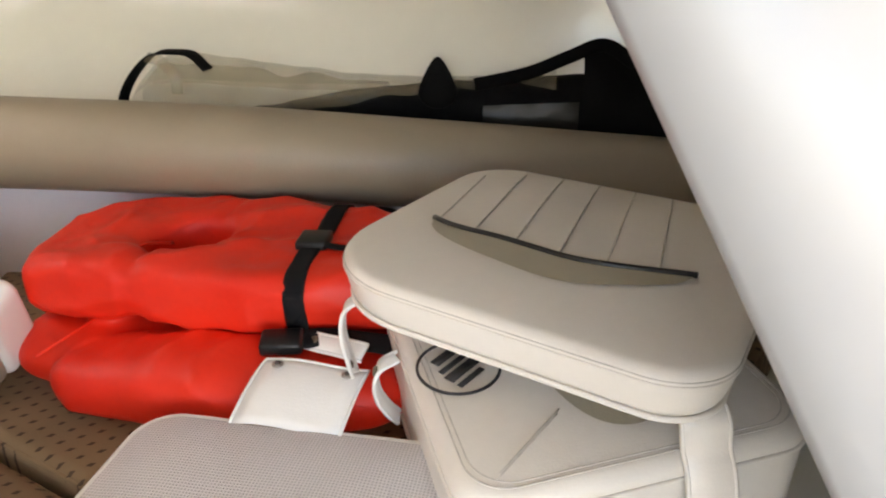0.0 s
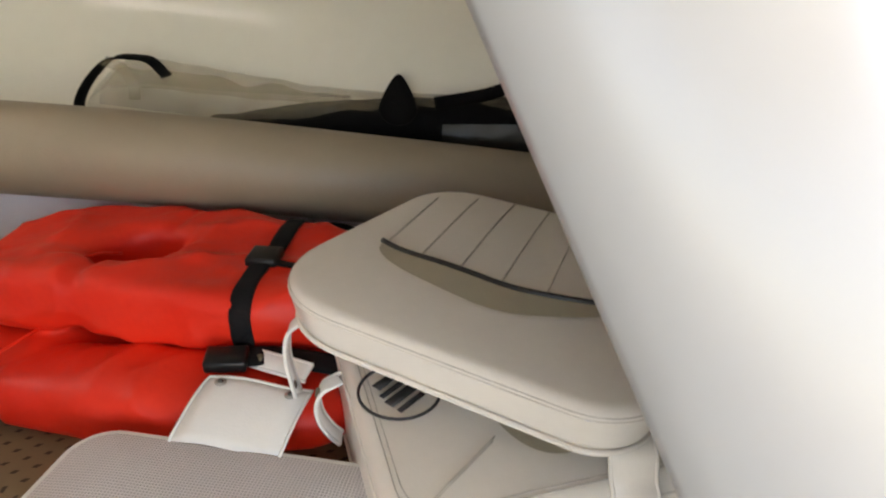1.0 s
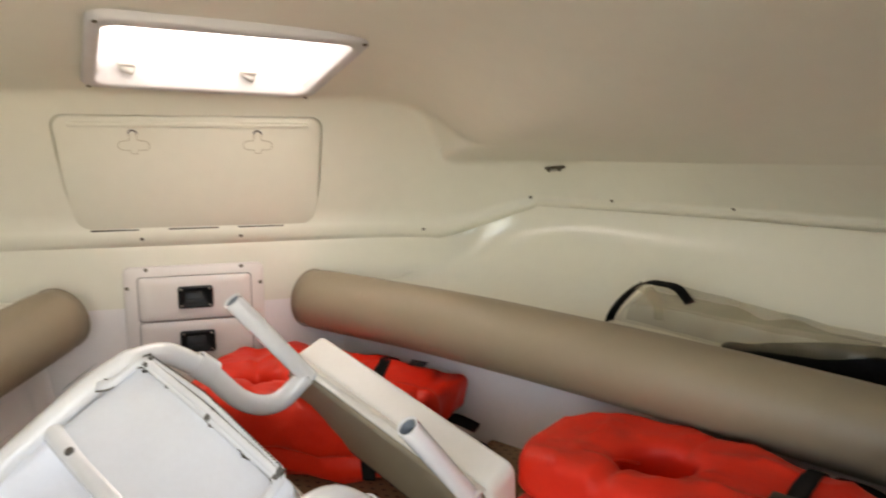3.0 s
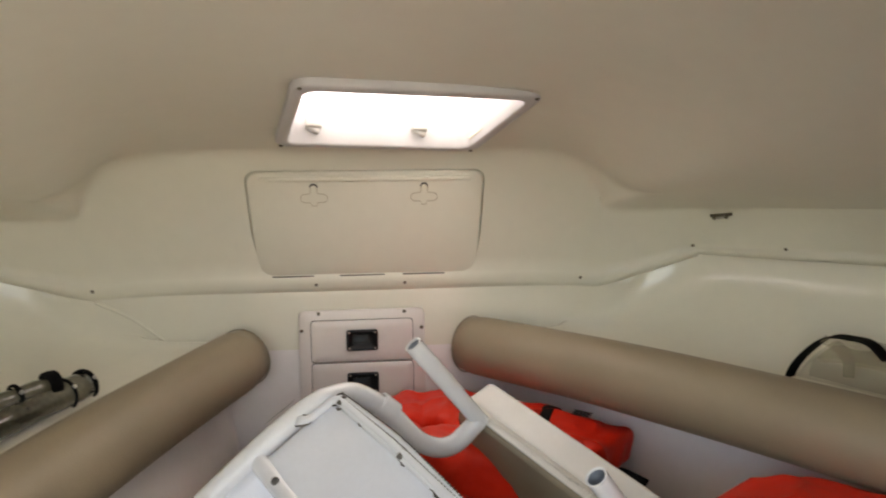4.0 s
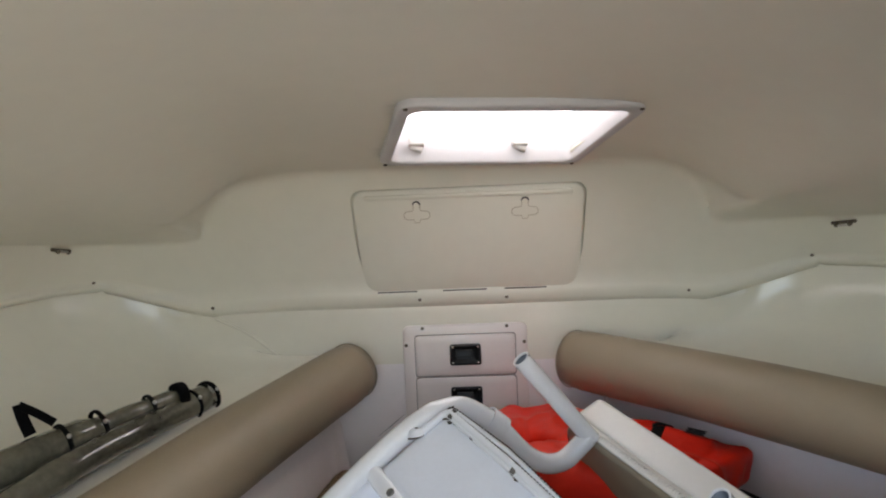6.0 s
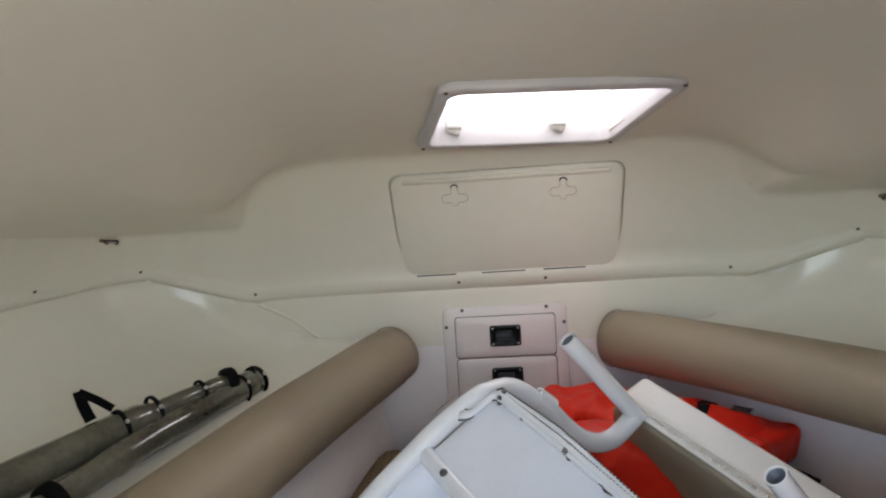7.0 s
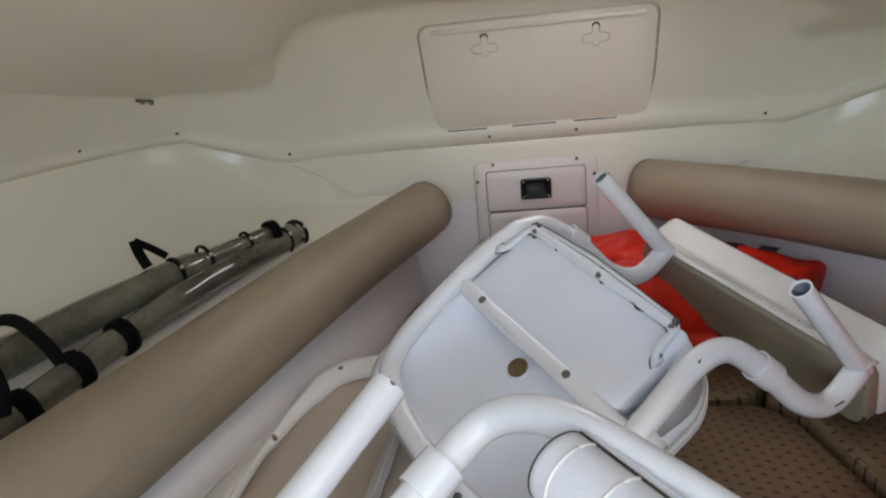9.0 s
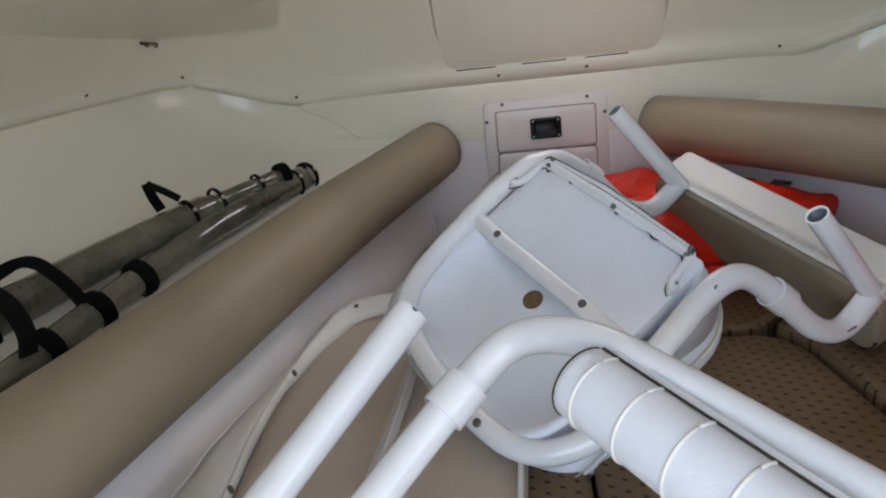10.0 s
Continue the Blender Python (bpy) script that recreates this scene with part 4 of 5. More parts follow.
straps2 = [([(0.085, 0.175, 0.075), (0.088, 0.160, 0.128), (0.092, 0.09, 0.150), (0.098, 0.02, 0.152), (0.115, -0.06, 0.158), (0.14, -0.13, 0.145), (0.155, -0.18, 0.10), (0.16, -0.188, 0.04)], 0.028, (1, 0, 0)),
           ([(0.20, 0.065, 0.072), (0.255, 0.055, 0.070), (0.305, 0.045, 0.058)], 0.030, (0.2, 0.9, 0.3)),
           ([(0.26, -0.03, 0.008), (0.30, 0.0, 0.040), (0.34, -0.01, 0.035), (0.36, -0.05, 0.008)], 0.022, (0.3, 0, 1))]
v2 = life_vest(VEST2, lobes2, "orange nylon life vest wedged under a seat back", straps2, collar2, [((0.138, 0.072, 0.106), (0.108, 0.082, 0.036), -17)])
bm = bmesh.new()
for k in range(5):
    box(bm, 0.020 - 0.003 * (k % 2), 0.0016, 0.0006, pose(0.165, 0.098 - 0.007 * k, 0.172, 0, 4, -4))
part("printed_lines", bm, INK, v2, "dark printed lines on the vest")

# ---- boat seat cushions ----
def stitch_line(bm, pts, r=0.0009):
    tube(bm, pts, r, 5)


UP = pose(0.809, 0.180, 0.810, 1, 0.5, 5)
seat = thing("seat_cushion", "beige vinyl boat seat cushion with quilted panel and olive inset", "cushion", UP.translation, "stacked seat cushions")
seat.matrix_world = UP
bm = bmesh.new()
SEAT_R = (0.075, 0.115, 0.062, 0.075)
pillow(bm, 0.190, 0.200, SEAT_R, 0.052, 0.016, 0.008, n=10, fill=7, taper=0.014)
part("cover", bm, BEIGE_VINYL, seat)
top = lambda x, y: 0.0532 + 0.008 * max(0, 1 - max(abs(x) / 0.177, abs(y) / 0.184) ** 2)
for z, g, r, mat, nm in ((0.007, -0.0115, 0.0028, BEIGE_VINYL, "piping"), (0.0405, -0.0040, 0.0014, BEIGE_VINYL, "piping"), (0.0445, -0.0042, 0.0006, STITCH, "stitching")):
    bm = bmesh.new()
    pts = [Vector((x, y, z)) for x, y in rrect(0.190 + g, 0.200 + g, tuple(q + g for q in SEAT_R), 12)]
    tube(bm, pts + [pts[0]], r, 6, cap=False)
    part(nm, bm, mat, seat)


def pipe_x(y):
    """Course of the black piping over the cushion."""
    return -0.060 + 0.026 * abs((y - 0.004) / 0.134) ** 2.6 + 0.003 * math.sin(y * 40)


bm = bmesh.new()
rows = []
for k in range(37):
    f = k / 36
    y = 0.132 - 0.270 * f
    w = 0.046 * math.sin(math.pi * f) ** 0.42 * (0.86 + 0.2 * f)
    x0_ = pipe_x(y)
    rows.append([Vector((x0_ - w * g, y, top(x0_ - w * g, y) + 0.0010)) for g in (0, 0.25, 0.5, 0.75, 1)])
grid(bm, rows)
part("inset", bm, OLIVE_VINYL, seat, "pale olive vinyl inset")
bm = bmesh.new()
tube(bm, [Vector((pipe_x(y), y, top(pipe_x(y), y) + 0.0018)) for y in [0.132 - 0.270 * k / 36 for k in range(37)]], 0.0032, 8)
part("piping", bm, PIPING_BLACK, seat, "black piping")
for y0 in (0.128, 0.078, 0.030, -0.018, -0.063, -0.107):
    bm = bmesh.new()
    pts = []
    for i in range(15):
        f = i / 14
        x = pipe_x(y0) + 0.004 + (0.165 - pipe_x(y0)) * f
        y = y0 + 0.042 * f
        if math.hypot(max(0, x - 0.08), max(0, y - 0.087)) > 0.093:
            break
        pts.append(Vector((x, y, top(x, y) - 0.0001)))
    stitch_line(bm, pts, 0.0009)
    part("stitching", bm, STITCH, seat)

e1, e2 = Vector((0.79, -0.61, 0.03)).normalized(), Vector((0.57, 0.82, 0.06))
e3 = e1.cross(e2).normalized()
e2 = e3.cross(e1)
LOW = basis(Vector((0.546, 0.117, 0.628)) + e1 * 0.165 + e2 * 0.172, e1, e2, e3)
LH = 0.122
low = thing("seat_cushion", "beige vinyl boat seat cushion with a black emblem under another cushion", "cushion", LOW.translation, "stacked seat cushions")
low.matrix_world = LOW
bm = bmesh.new()
pillow(bm, 0.165, 0.175, 0.045, LH, 0.018, 0.006, n=7)
part("cover", bm, BEIGE_VINYL, low)
for z in (0.010, LH - 0.018):
    bm = bmesh.new()
    pts = [Vector((x, y, z)) for x, y in rrect(0.1655, 0.1755, 0.045, 8)]
    tube(bm, pts + [pts[0]], 0.0022, 6, cap=False)
    part("piping", bm, BEIGE_VINYL, low)
for inset in (0.014, 0.019):
    bm = bmesh.new()
    pts = [Vector((x, y, LH + 0.0002)) for x, y in rrect(0.165 - inset, 0.175 - inset, 0.036, 8)]
    tube(bm, pts + [pts[0]], 0.0007, 5, cap=False)
    part("stitching", bm, STITCH, low)
LI = LOW.inverted()
ltop = lambda x, y, h=0.0: Vector(((LI @ Vector((x, y, 0.75))).x, (LI @ Vector((x, y, 0.75))).y, LH + 0.0045 + h))
for dx in (0.0, 0.006):
    bm = bmesh.new()
    tube(bm, [ltop(0.577 + 0.093 * k / 10 + dx, 0.107 - 0.002 * k / 10 + dx * 0.3, 0.0012) for k in range(11)], 0.0008, 5)
    part("stitching", bm, STITCH, low)
# round black emblem, drawn as plain shapes
ec = ltop(0.673, 0.214, 0.0012)
bm = bmesh.new()
tube(bm, [ec + Vector((0.040 * math.cos(6.28319 * k / 40), 0.040 * math.sin(6.28319 * k / 40), 0)) for k in range(41)], 0.0016, 6)
part("emblem_ring", bm, INK, low, "black round emblem outline")
ED = ltop(0.666, 0.190) - ltop(0.686, 0.254)
EMB = Matrix.Translation(ec) @ Matrix.Rotation(math.atan2(ED.y, ED.x), 4, "Z")
for bx, bl, bw in ((-0.021, 0.034, 0.0052), (-0.007, 0.040, 0.0030), (0.006, 0.040, 0.0056), (0.020, 0.034, 0.0030)):
    bm = bmesh.new()
    box(bm, bw, bl / 2, 0.0005, EMB @ pose(bx, 0, 0, 0, 0, 14))
    part("emblem_bar", bm, INK, low, "plain black emblem bar")
bm = bmesh.new()
rows = []
for k in range(13):
    f = k / 12
    c = ltop(0.722, 0.150 - 0.108 * f, 0.0012)
    w = ltop(0.700, 0.139 - 0.108 * f, 0.0012) - c
    rows.append([c + w * g * 1.75 * math.sin(math.pi * (0.05 + 0.9 * f)) ** 0.7 for g in (-0.4, 0, 0.5, 1)])
grid(bm, rows)
part("inset", bm, OLIVE_VINYL, low, "pale olive vinyl inset")
bm = bmesh.new()
tube(bm, [ltop(0.716 - 0.006 * k / 8, 0.125 - 0.072 * k / 8, 0.0026) for k in range(9)], 0.0032, 8)
part("piping", bm, PIPING_BLACK, low, "black piping")


def hanging_strap(points, width, side, label, snaps=()):
    e = thing("vinyl_strap", label, "strap", points[0], "vinyl straps of the seat cushions")
    o = Vector(points[0])
    pts = [p - o for p in spline(points, 8)]
    bm = bmesh.new()
    strap(bm, pts, width, 0.0032, side)
    part("band", bm, BEIGE_VINYL if width > 0.03 else WHITE_VINYL, e)
    sd = Vector(side).normalized()
    for q in (-1, 1):
        bm = bmesh.new()
        tube(bm, [p + sd * q * width * 0.48 for p in pts], 0.0024, 6)
        part("edging", bm, PIPING_WHITE if width <= 0.03 else BEIGE_VINYL, e)
    for k, nrm in snaps:
        m = facing(pts[int(k * (len(pts) - 1))] + Vector(nrm) * 0.002, nrm)
        bm = bmesh.new()
        disc(bm, 0.0055, 0.002, m, 14)
        part("snap", bm, RUSTY, e, "metal snap fastener")
    return e


hanging_strap([(0.745, 0.022, 0.797), (0.715, 0.002, 0.798), (0.699, -0.010, 0.788), (0.701, -0.014, 0.762), (0.692, -0.026, 0.731), (0.676, -0.046, 0.63)], 0.040, (0.61, -0.79, 0.0), "wide beige vinyl strap hanging between stacked cushions")
hanging_strap([(0.690, 0.340, 0.802), (0.662, 0.348, 0.795), (0.655, 0.351, 0.782), (0.652, 0.349, 0.760), (0.650, 0.340, 0.738), (0.647, 0.331, 0.725)], 0.018, (0.40, 0.25, 0.05), "narrow white vinyl strap with a snap under the cushion", [(0.88, (-0.9, 0.1, 0.3))])
hanging_strap([(0.668, 0.290, 0.750), (0.652, 0.296, 0.746), (0.644, 0.298, 0.733), (0.648, 0.299, 0.710), (0.656, 0.293, 0.690), (0.666, 0.288, 0.675)], 0.018, (0.40, 0.25, 0.1), "narrow white vinyl strap with a snap beside the cushion", [(0.3, (-0.7, 0.5, 0.3))])
hanging_strap([(0.664, 0.426, 0.724), (0.665, 0.401, 0.727), (0.668, 0.375, 0.730), (0.672, 0.340, 0.733)], 0.022, (0.85, 0.25, 0.45), "short white vinyl tab with a rusty snap", [(0.22, (-0.5, 0.0, 0.85))])
# ---- upturned tubular seat ----
SO = Vector((-0.048, 0.723, 0.813))
SA = Vector((0.585, -0.748, -0.315)).normalized()
SB = Vector((0.757, 0.364, 0.543))
SB = (SB - SA * SB.dot(SA)).normalized()
SN = SA.cross(SB)
SM = basis(SO, SA, SB, SN)
TUBE = 0.0172
UPRIGHT = 0.0154
chair = thing("boat_seat", "upturned white boat seat on a painted tubular frame", "boat seat", SO, "boat seats in the cabin")
chair.matrix_world = SM
INV = SM.inverted()
W = lambda x, y, z: INV @ Vector((x, y, z))

# moulded pan
bm = bmesh.new()
rings = []
for inset, z in ((0.0, -0.050), (0.006, -0.016), (0.0, 0.002), (0.012, 0.004), (0.020, -0.006), (0.045, -0.034), (0.085, -0.044), (0.12, -0.046)):
    rings.append([Vector((x + 0.028 + 0.028 * y / 0.2, y - 0.038, z)) for x, y in rrect(0.185 - inset, 0.186 - inset, 0.085 - inset * 0.4, 8)])
ring_loft(bm, rings)
pan = part("pan", bm, PAN, chair, "white moulded seat pan with drain hole")
# upholstery of the seat behind the pan
bm = bmesh.new()
pillow(bm, 0.198, 0.196, 0.09, 0.058, 0.026, m=pose(0.037, -0.042, -0.110), n=8)
part("upholstery", bm, SKYLIT_VINYL, chair, "white vinyl seat upholstery")
for z in (-0.036, -0.046):
    bm = bmesh.new()
    pts = [Vector((x + 0.037, y - 0.042, z - 0.020)) for x, y in rrect(0.1985, 0.1965, 0.09, 10)]
    tube(bm, pts + [pts[0]], 0.0011 if z > -0.04 else 0.002, 5, cap=False)
    part("stitching", bm, STITCH if z > -0.04 else PIPING_WHITE, chair)
# back panel with rolled upholstery edges
bm = bmesh.new()
ring_loft(bm, [[Vector((x + 0.018, y + 0.075, z)) for x, y in rrect(0.164 - i, 0.073 - i, 0.012, 4)] for i, z in ((0, -0.03), (0, 0.004), (0.004, 0.007), (0.02, 0.0075))])
part("back_panel", bm, PAN, chair, "flat white backing panel")
edge = [(-0.156, 0.080, 0.010), (-0.142, 0.092, 0.010), (-0.140, 0.136, 0.011), (-0.132, 0.144, 0.011), (0.0, 0.147, 0.012), (0.154, 0.144, 0.011), (0.163, 0.136, 0.010), (0.168, 0.096, 0.010), (0.178, 0.088, 0.008)]
for off, r in ((0.0, 0.006), (0.010, 0.005), (-0.008, 0.004)):
    bm = bmesh.new()
    pts = rounded_path([(x, y + off * (1 if abs(x) < 0.13 else 0.6), z + (0.002 if off == 0 else 0)) for x, y, z in edge], 0.02, 5)
    pts = [p + Vector((0, 0, 0.0015 * noise.noise(p * 60))) for p in pts]
    tube(bm, pts, r, 8)
    part("rolled_edge", bm, SKYLIT_VINYL, chair, "crinkled white vinyl turned over the panel edge")
bm = bmesh.new()
pts = rounded_path([(x * 0.985, y - 0.008, z - 0.001) for x, y, z in edge], 0.02, 5)
tube(bm, pts, 0.0016, 5)
part("staple_line", bm, SHADOWGAP, chair, "dark gap along the stapled edge")
for off in (0.0055, 0.0150):
    bm = bmesh.new()
    pts = rounded_path([(x, y + off * (1 if abs(x) < 0.13 else 0.6), z + 0.0052) for x, y, z in edge], 0.02, 9)
    pts = [p + Vector((0.0006 * noise.noise(p * 90), 0.0012 * noise.noise(p * 70), 0.0012 * noise.noise(p * 60))) for p in pts]
    for a, b in zip(pts, pts[1:]):
        n_ = max(1, int((b - a).length / 0.006))
        for k in range(n_):
            tube(bm, [a.lerp(b, (k + 0.15) / n_), a.lerp(b, (k + 0.75) / n_)], 0.0010, 4)
    part("stitching", bm, SHADOWGAP, chair, "dark stitching along the turned edge")
# shade in the vinyl folds, drawn as short dark streaks
for x, y, ln, an in ((-0.138, 0.150, 0.010, 70), (-0.120, 0.132, 0.008, 30), (0.160, 0.150, 0.010, 110), (0.172, 0.096, 0.014, 60), (0.165, 0.120, 0.010, 80), (-0.148, 0.094, 0.010, 100), (0.03, 0.136, 0.020, 4), (0.10, 0.135, 0.026, -2), (-0.07, 0.137, 0.022, 2)):
    bm = bmesh.new()
    c_ = Vector((x, y, 0.0150 if y > 0.14 else 0.0125))
    d_ = Vector((math.cos(radians(an)), math.sin(radians(an)), 0))
    tube(bm, [c_ + d_ * ln * (k / 4 - 0.5) + Vector((0, 0.0015 * math.sin(k * 2.1), 0.001 * math.cos(k))) for k in range(5)], lambda t: 0.0006 + 0.0014 * math.sin(math.pi * t), 5)
    part("fold_shade", bm, SHADOWGAP, chair, "dark streak drawn as shade of a vinyl fold")
for f in (-0.125, 0.020, 0.157):
    bm = bmesh.new()
    box(bm, 0.004, 0.008, 0.002, pose(f, 0.144, 0.0165, 0, 0, 12), 0.001)
    part("staple", bm, CHIPPED, chair)

# perimeter tube with its cross bar
loop = [(0.240, 0.02, 0.004), (0.235, -0.12, -0.004), (0.17, -0.197, -0.006), (0.02, -0.213, -0.004), (-0.105, -0.192, 0.0), (-0.152, -0.135, 0.004), (-0.167, 0.0, 0.006), (-0.170, 0.08, 0.004), (-0.169, 0.130, -0.002)]
armA = [Vector((-0.166, 0.176, -0.036)), W(0.05, 0.958, 0.896), W(0.108, 0.968, 0.832), W(0.162, 0.992, 0.815), W(0.213, 1.006, 0.853)]
bm = bmesh.new()
pts = spline(loop, 7)[:-1] + spline([loop[-1]] + [tuple(p) for p in armA[:2]], 7)
tube(bm, pts, TUBE, 18)
part("frame_tube", bm, PAINT, chair, "white painted aluminium frame tube")
bm = bmesh.new()
tube(bm, spline([(-0.170, 0.002, 0.002), (-0.09, 0.0, -0.003), (0.0, 0.0, -0.003), (0.10, 0.0, -0.003), (0.235, -0.004, 0.002)], 5), 0.0145, 14)
part("cross_bar", bm, PAINT, chair, "white painted cross bar")
for x in (-0.098, 0.098):
    bm = bmesh.new()
    disc(bm, 0.0062, 0.003, pose(x, 0.001, 0.0105), 12, 0.001)
    part("bolt", bm, CHIPPED, chair)
bm = bmesh.new()
disc(bm, 0.0062, 0.003, pose(0.118, -0.212, 0.012), 12, 0.001)
part("bolt", bm, CHIPPED, chair)
bm = bmesh.new()
disc(bm, 0.0165, 0.0012, pose(-0.001, -0.032, -0.0452), 20)
part("drain_hole", bm, BROWN_CLOTH, chair, "drain hole with brown fabric behind")
bm = bmesh.new()
ringp = [Vector((-0.001 + 0.0178 * math.cos(6.28319 * k / 24), -0.032 + 0.0178 * math.sin(6.28319 * k / 24), -0.0445)) for k in range(25)]
tube(bm, ringp, 0.0016, 6)
part("hole_rim", bm, PAN, chair)


def chip(parent, a, b, r, seed=0):
    """Bare worn spots on the rim of a painted tube."""
    d_, u_, w_ = frames([a, b])[0]
    for k, ang in enumerate((0.9, 3.6)):
        bm = bmesh.new()
        rows = []
        for i in range(4):
            c_ = b - d_ * (0.0004 + 0.0011 * i)
            rows.append([c_ + (u_ * math.cos(ang + 0.12 * j * (1 - 0.25 * i)) + w_ * math.sin(ang + 0.12 * j * (1 - 0.25 * i))) * (r + 0.0002) for j in range(-2, 3)])
        grid(bm, rows)
        part("chip", bm, CHIPPED, parent, "bare worn spot")


def scuff(parent, p, along, normal, length, width, r):
    """A worn streak lying on a round tube."""
    d_ = Vector(along).normalized()
    n_ = Vector(normal)
    n_ = (n_ - d_ * n_.dot(d_)).normalized()
    w_ = d_.cross(n_)
    bm = bmesh.new()
    rows = []
    for i in range(9):
        f = i / 8 - 0.5
        half = width * (1 - abs(2 * f) ** 2.5) * (0.75 + 0.5 * noise.noise(Vector((i * 0.9, length * 50, 0)))) / r
        rows.append([Vector(p) + d_ * f * length + (n_ * math.cos(half * g) + w_ * math.sin(half * g)) * (r + 0.0004) for g in (-1, -0.4, 0.4, 1)])
    grid(bm, rows)
    part("scuff", bm, CHIPPED, parent, "worn bare streak in the paint")


def arm(points, end, collar_at):
    """A bent arm pipe with a welded socket and an open upright."""
    bm = bmesh.new()
    tube(bm, spline([tuple(p) for p in points], 8), TUBE, 18)
    part("arm_tube", bm, PAINT, chair, "white painted bent arm tube")
    bm = bmesh.new()
    a, b = points[-1], end
    open_tube(bm, [a.lerp(b, -0.04), a.lerp(b, 0.5), b], UPRIGHT, 0.0028)
    up_ = sharp(part("upright_tube", bm, PAINT, chair, "open-ended white painted tube"))
    bm = bmesh.new()
    open_tube(bm, [a.lerp(b, 0.3), a.lerp(b, 0.6), a.lerp(b, 0.985)], UPRIGHT - 0.0029, 0.0006)
    part("bore", bm, BORE, up_, "grey bare metal inside of the tube")
    chip(up_, a, b, UPRIGHT + 0.0001)
    c, d = collar_at
    bm = bmesh.new()
    open_tube(bm, [c - d * 0.017, c + d * 0.017], TUBE + 0.0042, 0.0035)
    sharp(part("collar", bm, PAINT, chair, "white welded collar"))


d = (armA[2] - armA[0]).normalized()
arm(armA[1:], W(0.097, 0.959, 1.003), (armA[1], d))
armB = [W(0.055, 0.535, 0.727), W(0.110, 0.566, 0.778), W(0.165, 0.600, 0.820), W(0.212, 0.630, 0.822), W(0.264, 0.654, 0.780), W(0.322, 0.678, 0.720), W(0.370, 0.702, 0.706), W(0.415, 0.721, 0.746)]
d = (armB[5] - armB[3]).normalized()
arm(armB, W(0.313, 0.672, 0.885), (armB[4], d))

scuff(chair, armB[1] + (armB[2] - armB[1]) * 0.75, armB[2] - armB[1], INV.to_3x3() @ Vector((-0.10, -0.88, 0.46)), 0.045, 0.005, TUBE)
scuff(chair, armB[6] + Vector((0, 0, 0)), armB[7] - armB[5], INV.to_3x3() @ Vector((0.1, -0.9, 0.2)), 0.035, 0.0022, TUBE)
scuff(chair, Vector((-0.178, 0.07, 0.004)), Vector((0.02, 1, 0)), Vector((-0.9, 0.1, 0.55)), 0.06, 0.003, TUBE)
scuff(chair, Vector((-0.172, -0.04, 0.006)), Vector((0.02, 1, 0)), Vector((-0.9, 0.1, 0.75)), 0.03, 0.0016, TUBE)
scuff(chair, Vector((0.08, -0.217, -0.005)), Vector((1, 0.05, 0)), Vector((0.1, -0.8, 0.6)), 0.04, 0.002, TUBE)

# seat back between the uprights
bu = Vector((0.524, -0.813, -0.254)).normalized()
bv = Vector((0.825, 0.409, 0.39))
bv = (bv - bu * bv.dot(bu)).normalized()
bh = bu.cross(bv)
mid = Vector((0.362, 0.918, 0.8275)) - bv * 0.034 - bh * 0.050
BACK = INV @ basis(mid, bu, bh, -bv)
bm = bmesh.new()
pillow(bm, 0.232, 0.066, 0.02, 0.062, 0.010, m=BACK @ pose(0, -0.008, -0.046), n=5)
backrest = part("backrest", bm, WHITE_VINYL, chair, "white vinyl seat back with a taupe underside")
bm = bmesh.new()
pillow(bm, 0.227, 0.067, 0.030, 0.030, 0.008, 0.004, m=BACK @ pose(0, -0.011, 0.014), n=6)
part("underside", bm, TAUPE_VINYL, backrest, "taupe vinyl underside")
bm = bmesh.new()
pts = [BACK @ Vector((x, y - 0.011, 0.041)) for x, y in rrect(0.224, 0.064, 0.030, 6)]
tube(bm, [p for p in pts if (BACK.inverted() @ p).y < 0.03], 0.0030, 6)
part("piping", bm, PIPING_BLACK, backrest, "black piping")
bm = bmesh.new()
strap(bm, [BACK @ Vector((-0.222 + 0.444 * k / 20, 0.0575, 0.026)) for k in range(21)], 0.024, 0.004, BACK.to_3x3() @ Vector((0, 0.25, 1)))
for k in range(80):
    x = -0.218 + 0.436 * k / 79
    box(bm, 0.0016, 0.0016, 0.004, BACK @ pose(x, 0.0600, 0.027))
part("zip", bm, PIPING_WHITE, backrest, "white zip fastener")

# ---- second seat frame, nearer the companionway ----
chair2 = thing("boat_seat", "white tubular boat seat frame with a quilted white bolster roll", "boat seat", (0.0, 0.35, 0.80), "boat seats in the cabin")
L2 = lambda x, y, z: Vector((x, y, z)) - Vector((0.0, 0.35, 0.80))
bm = bmesh.new()
open_tube(bm, [L2(-0.191, 0.452, 0.878), L2(-0.252, 0.375, 0.824), L2(-0.36, 0.24, 0.73)], 0.0205, 0.003)
up2 = sharp(part("upright_tube", bm, PAINT, chair2, "open-ended white painted tube"))
chip(up2, L2(-0.252, 0.375, 0.824), L2(-0.191, 0.452, 0.878), 0.0207)
bm = bmesh.new()
pts = spline([L2(-0.30, 0.18, 0.70), L2(-0.205, 0.292, 0.775), L2(-0.132, 0.369, 0.828), L2(-0.09, 0.396, 0.858), L2(-0.05, 0.385, 0.876), L2(0.0, 0.350, 0.880), L2(0.06, 0.290, 0.868), L2(0.13, 0.215, 0.850), L2(0.22, 0.11, 0.83)], 8)
tube(bm, pts, 0.0188, 18)
part("arm_tube", bm, PAINT, chair2, "white painted bent arm tube")
bm = bmesh.new()
d = (L2(-0.09, 0.396, 0.858) - L2(-0.205, 0.292, 0.775)).normalized()
c = L2(-0.134, 0.367, 0.827) - d * 0.009
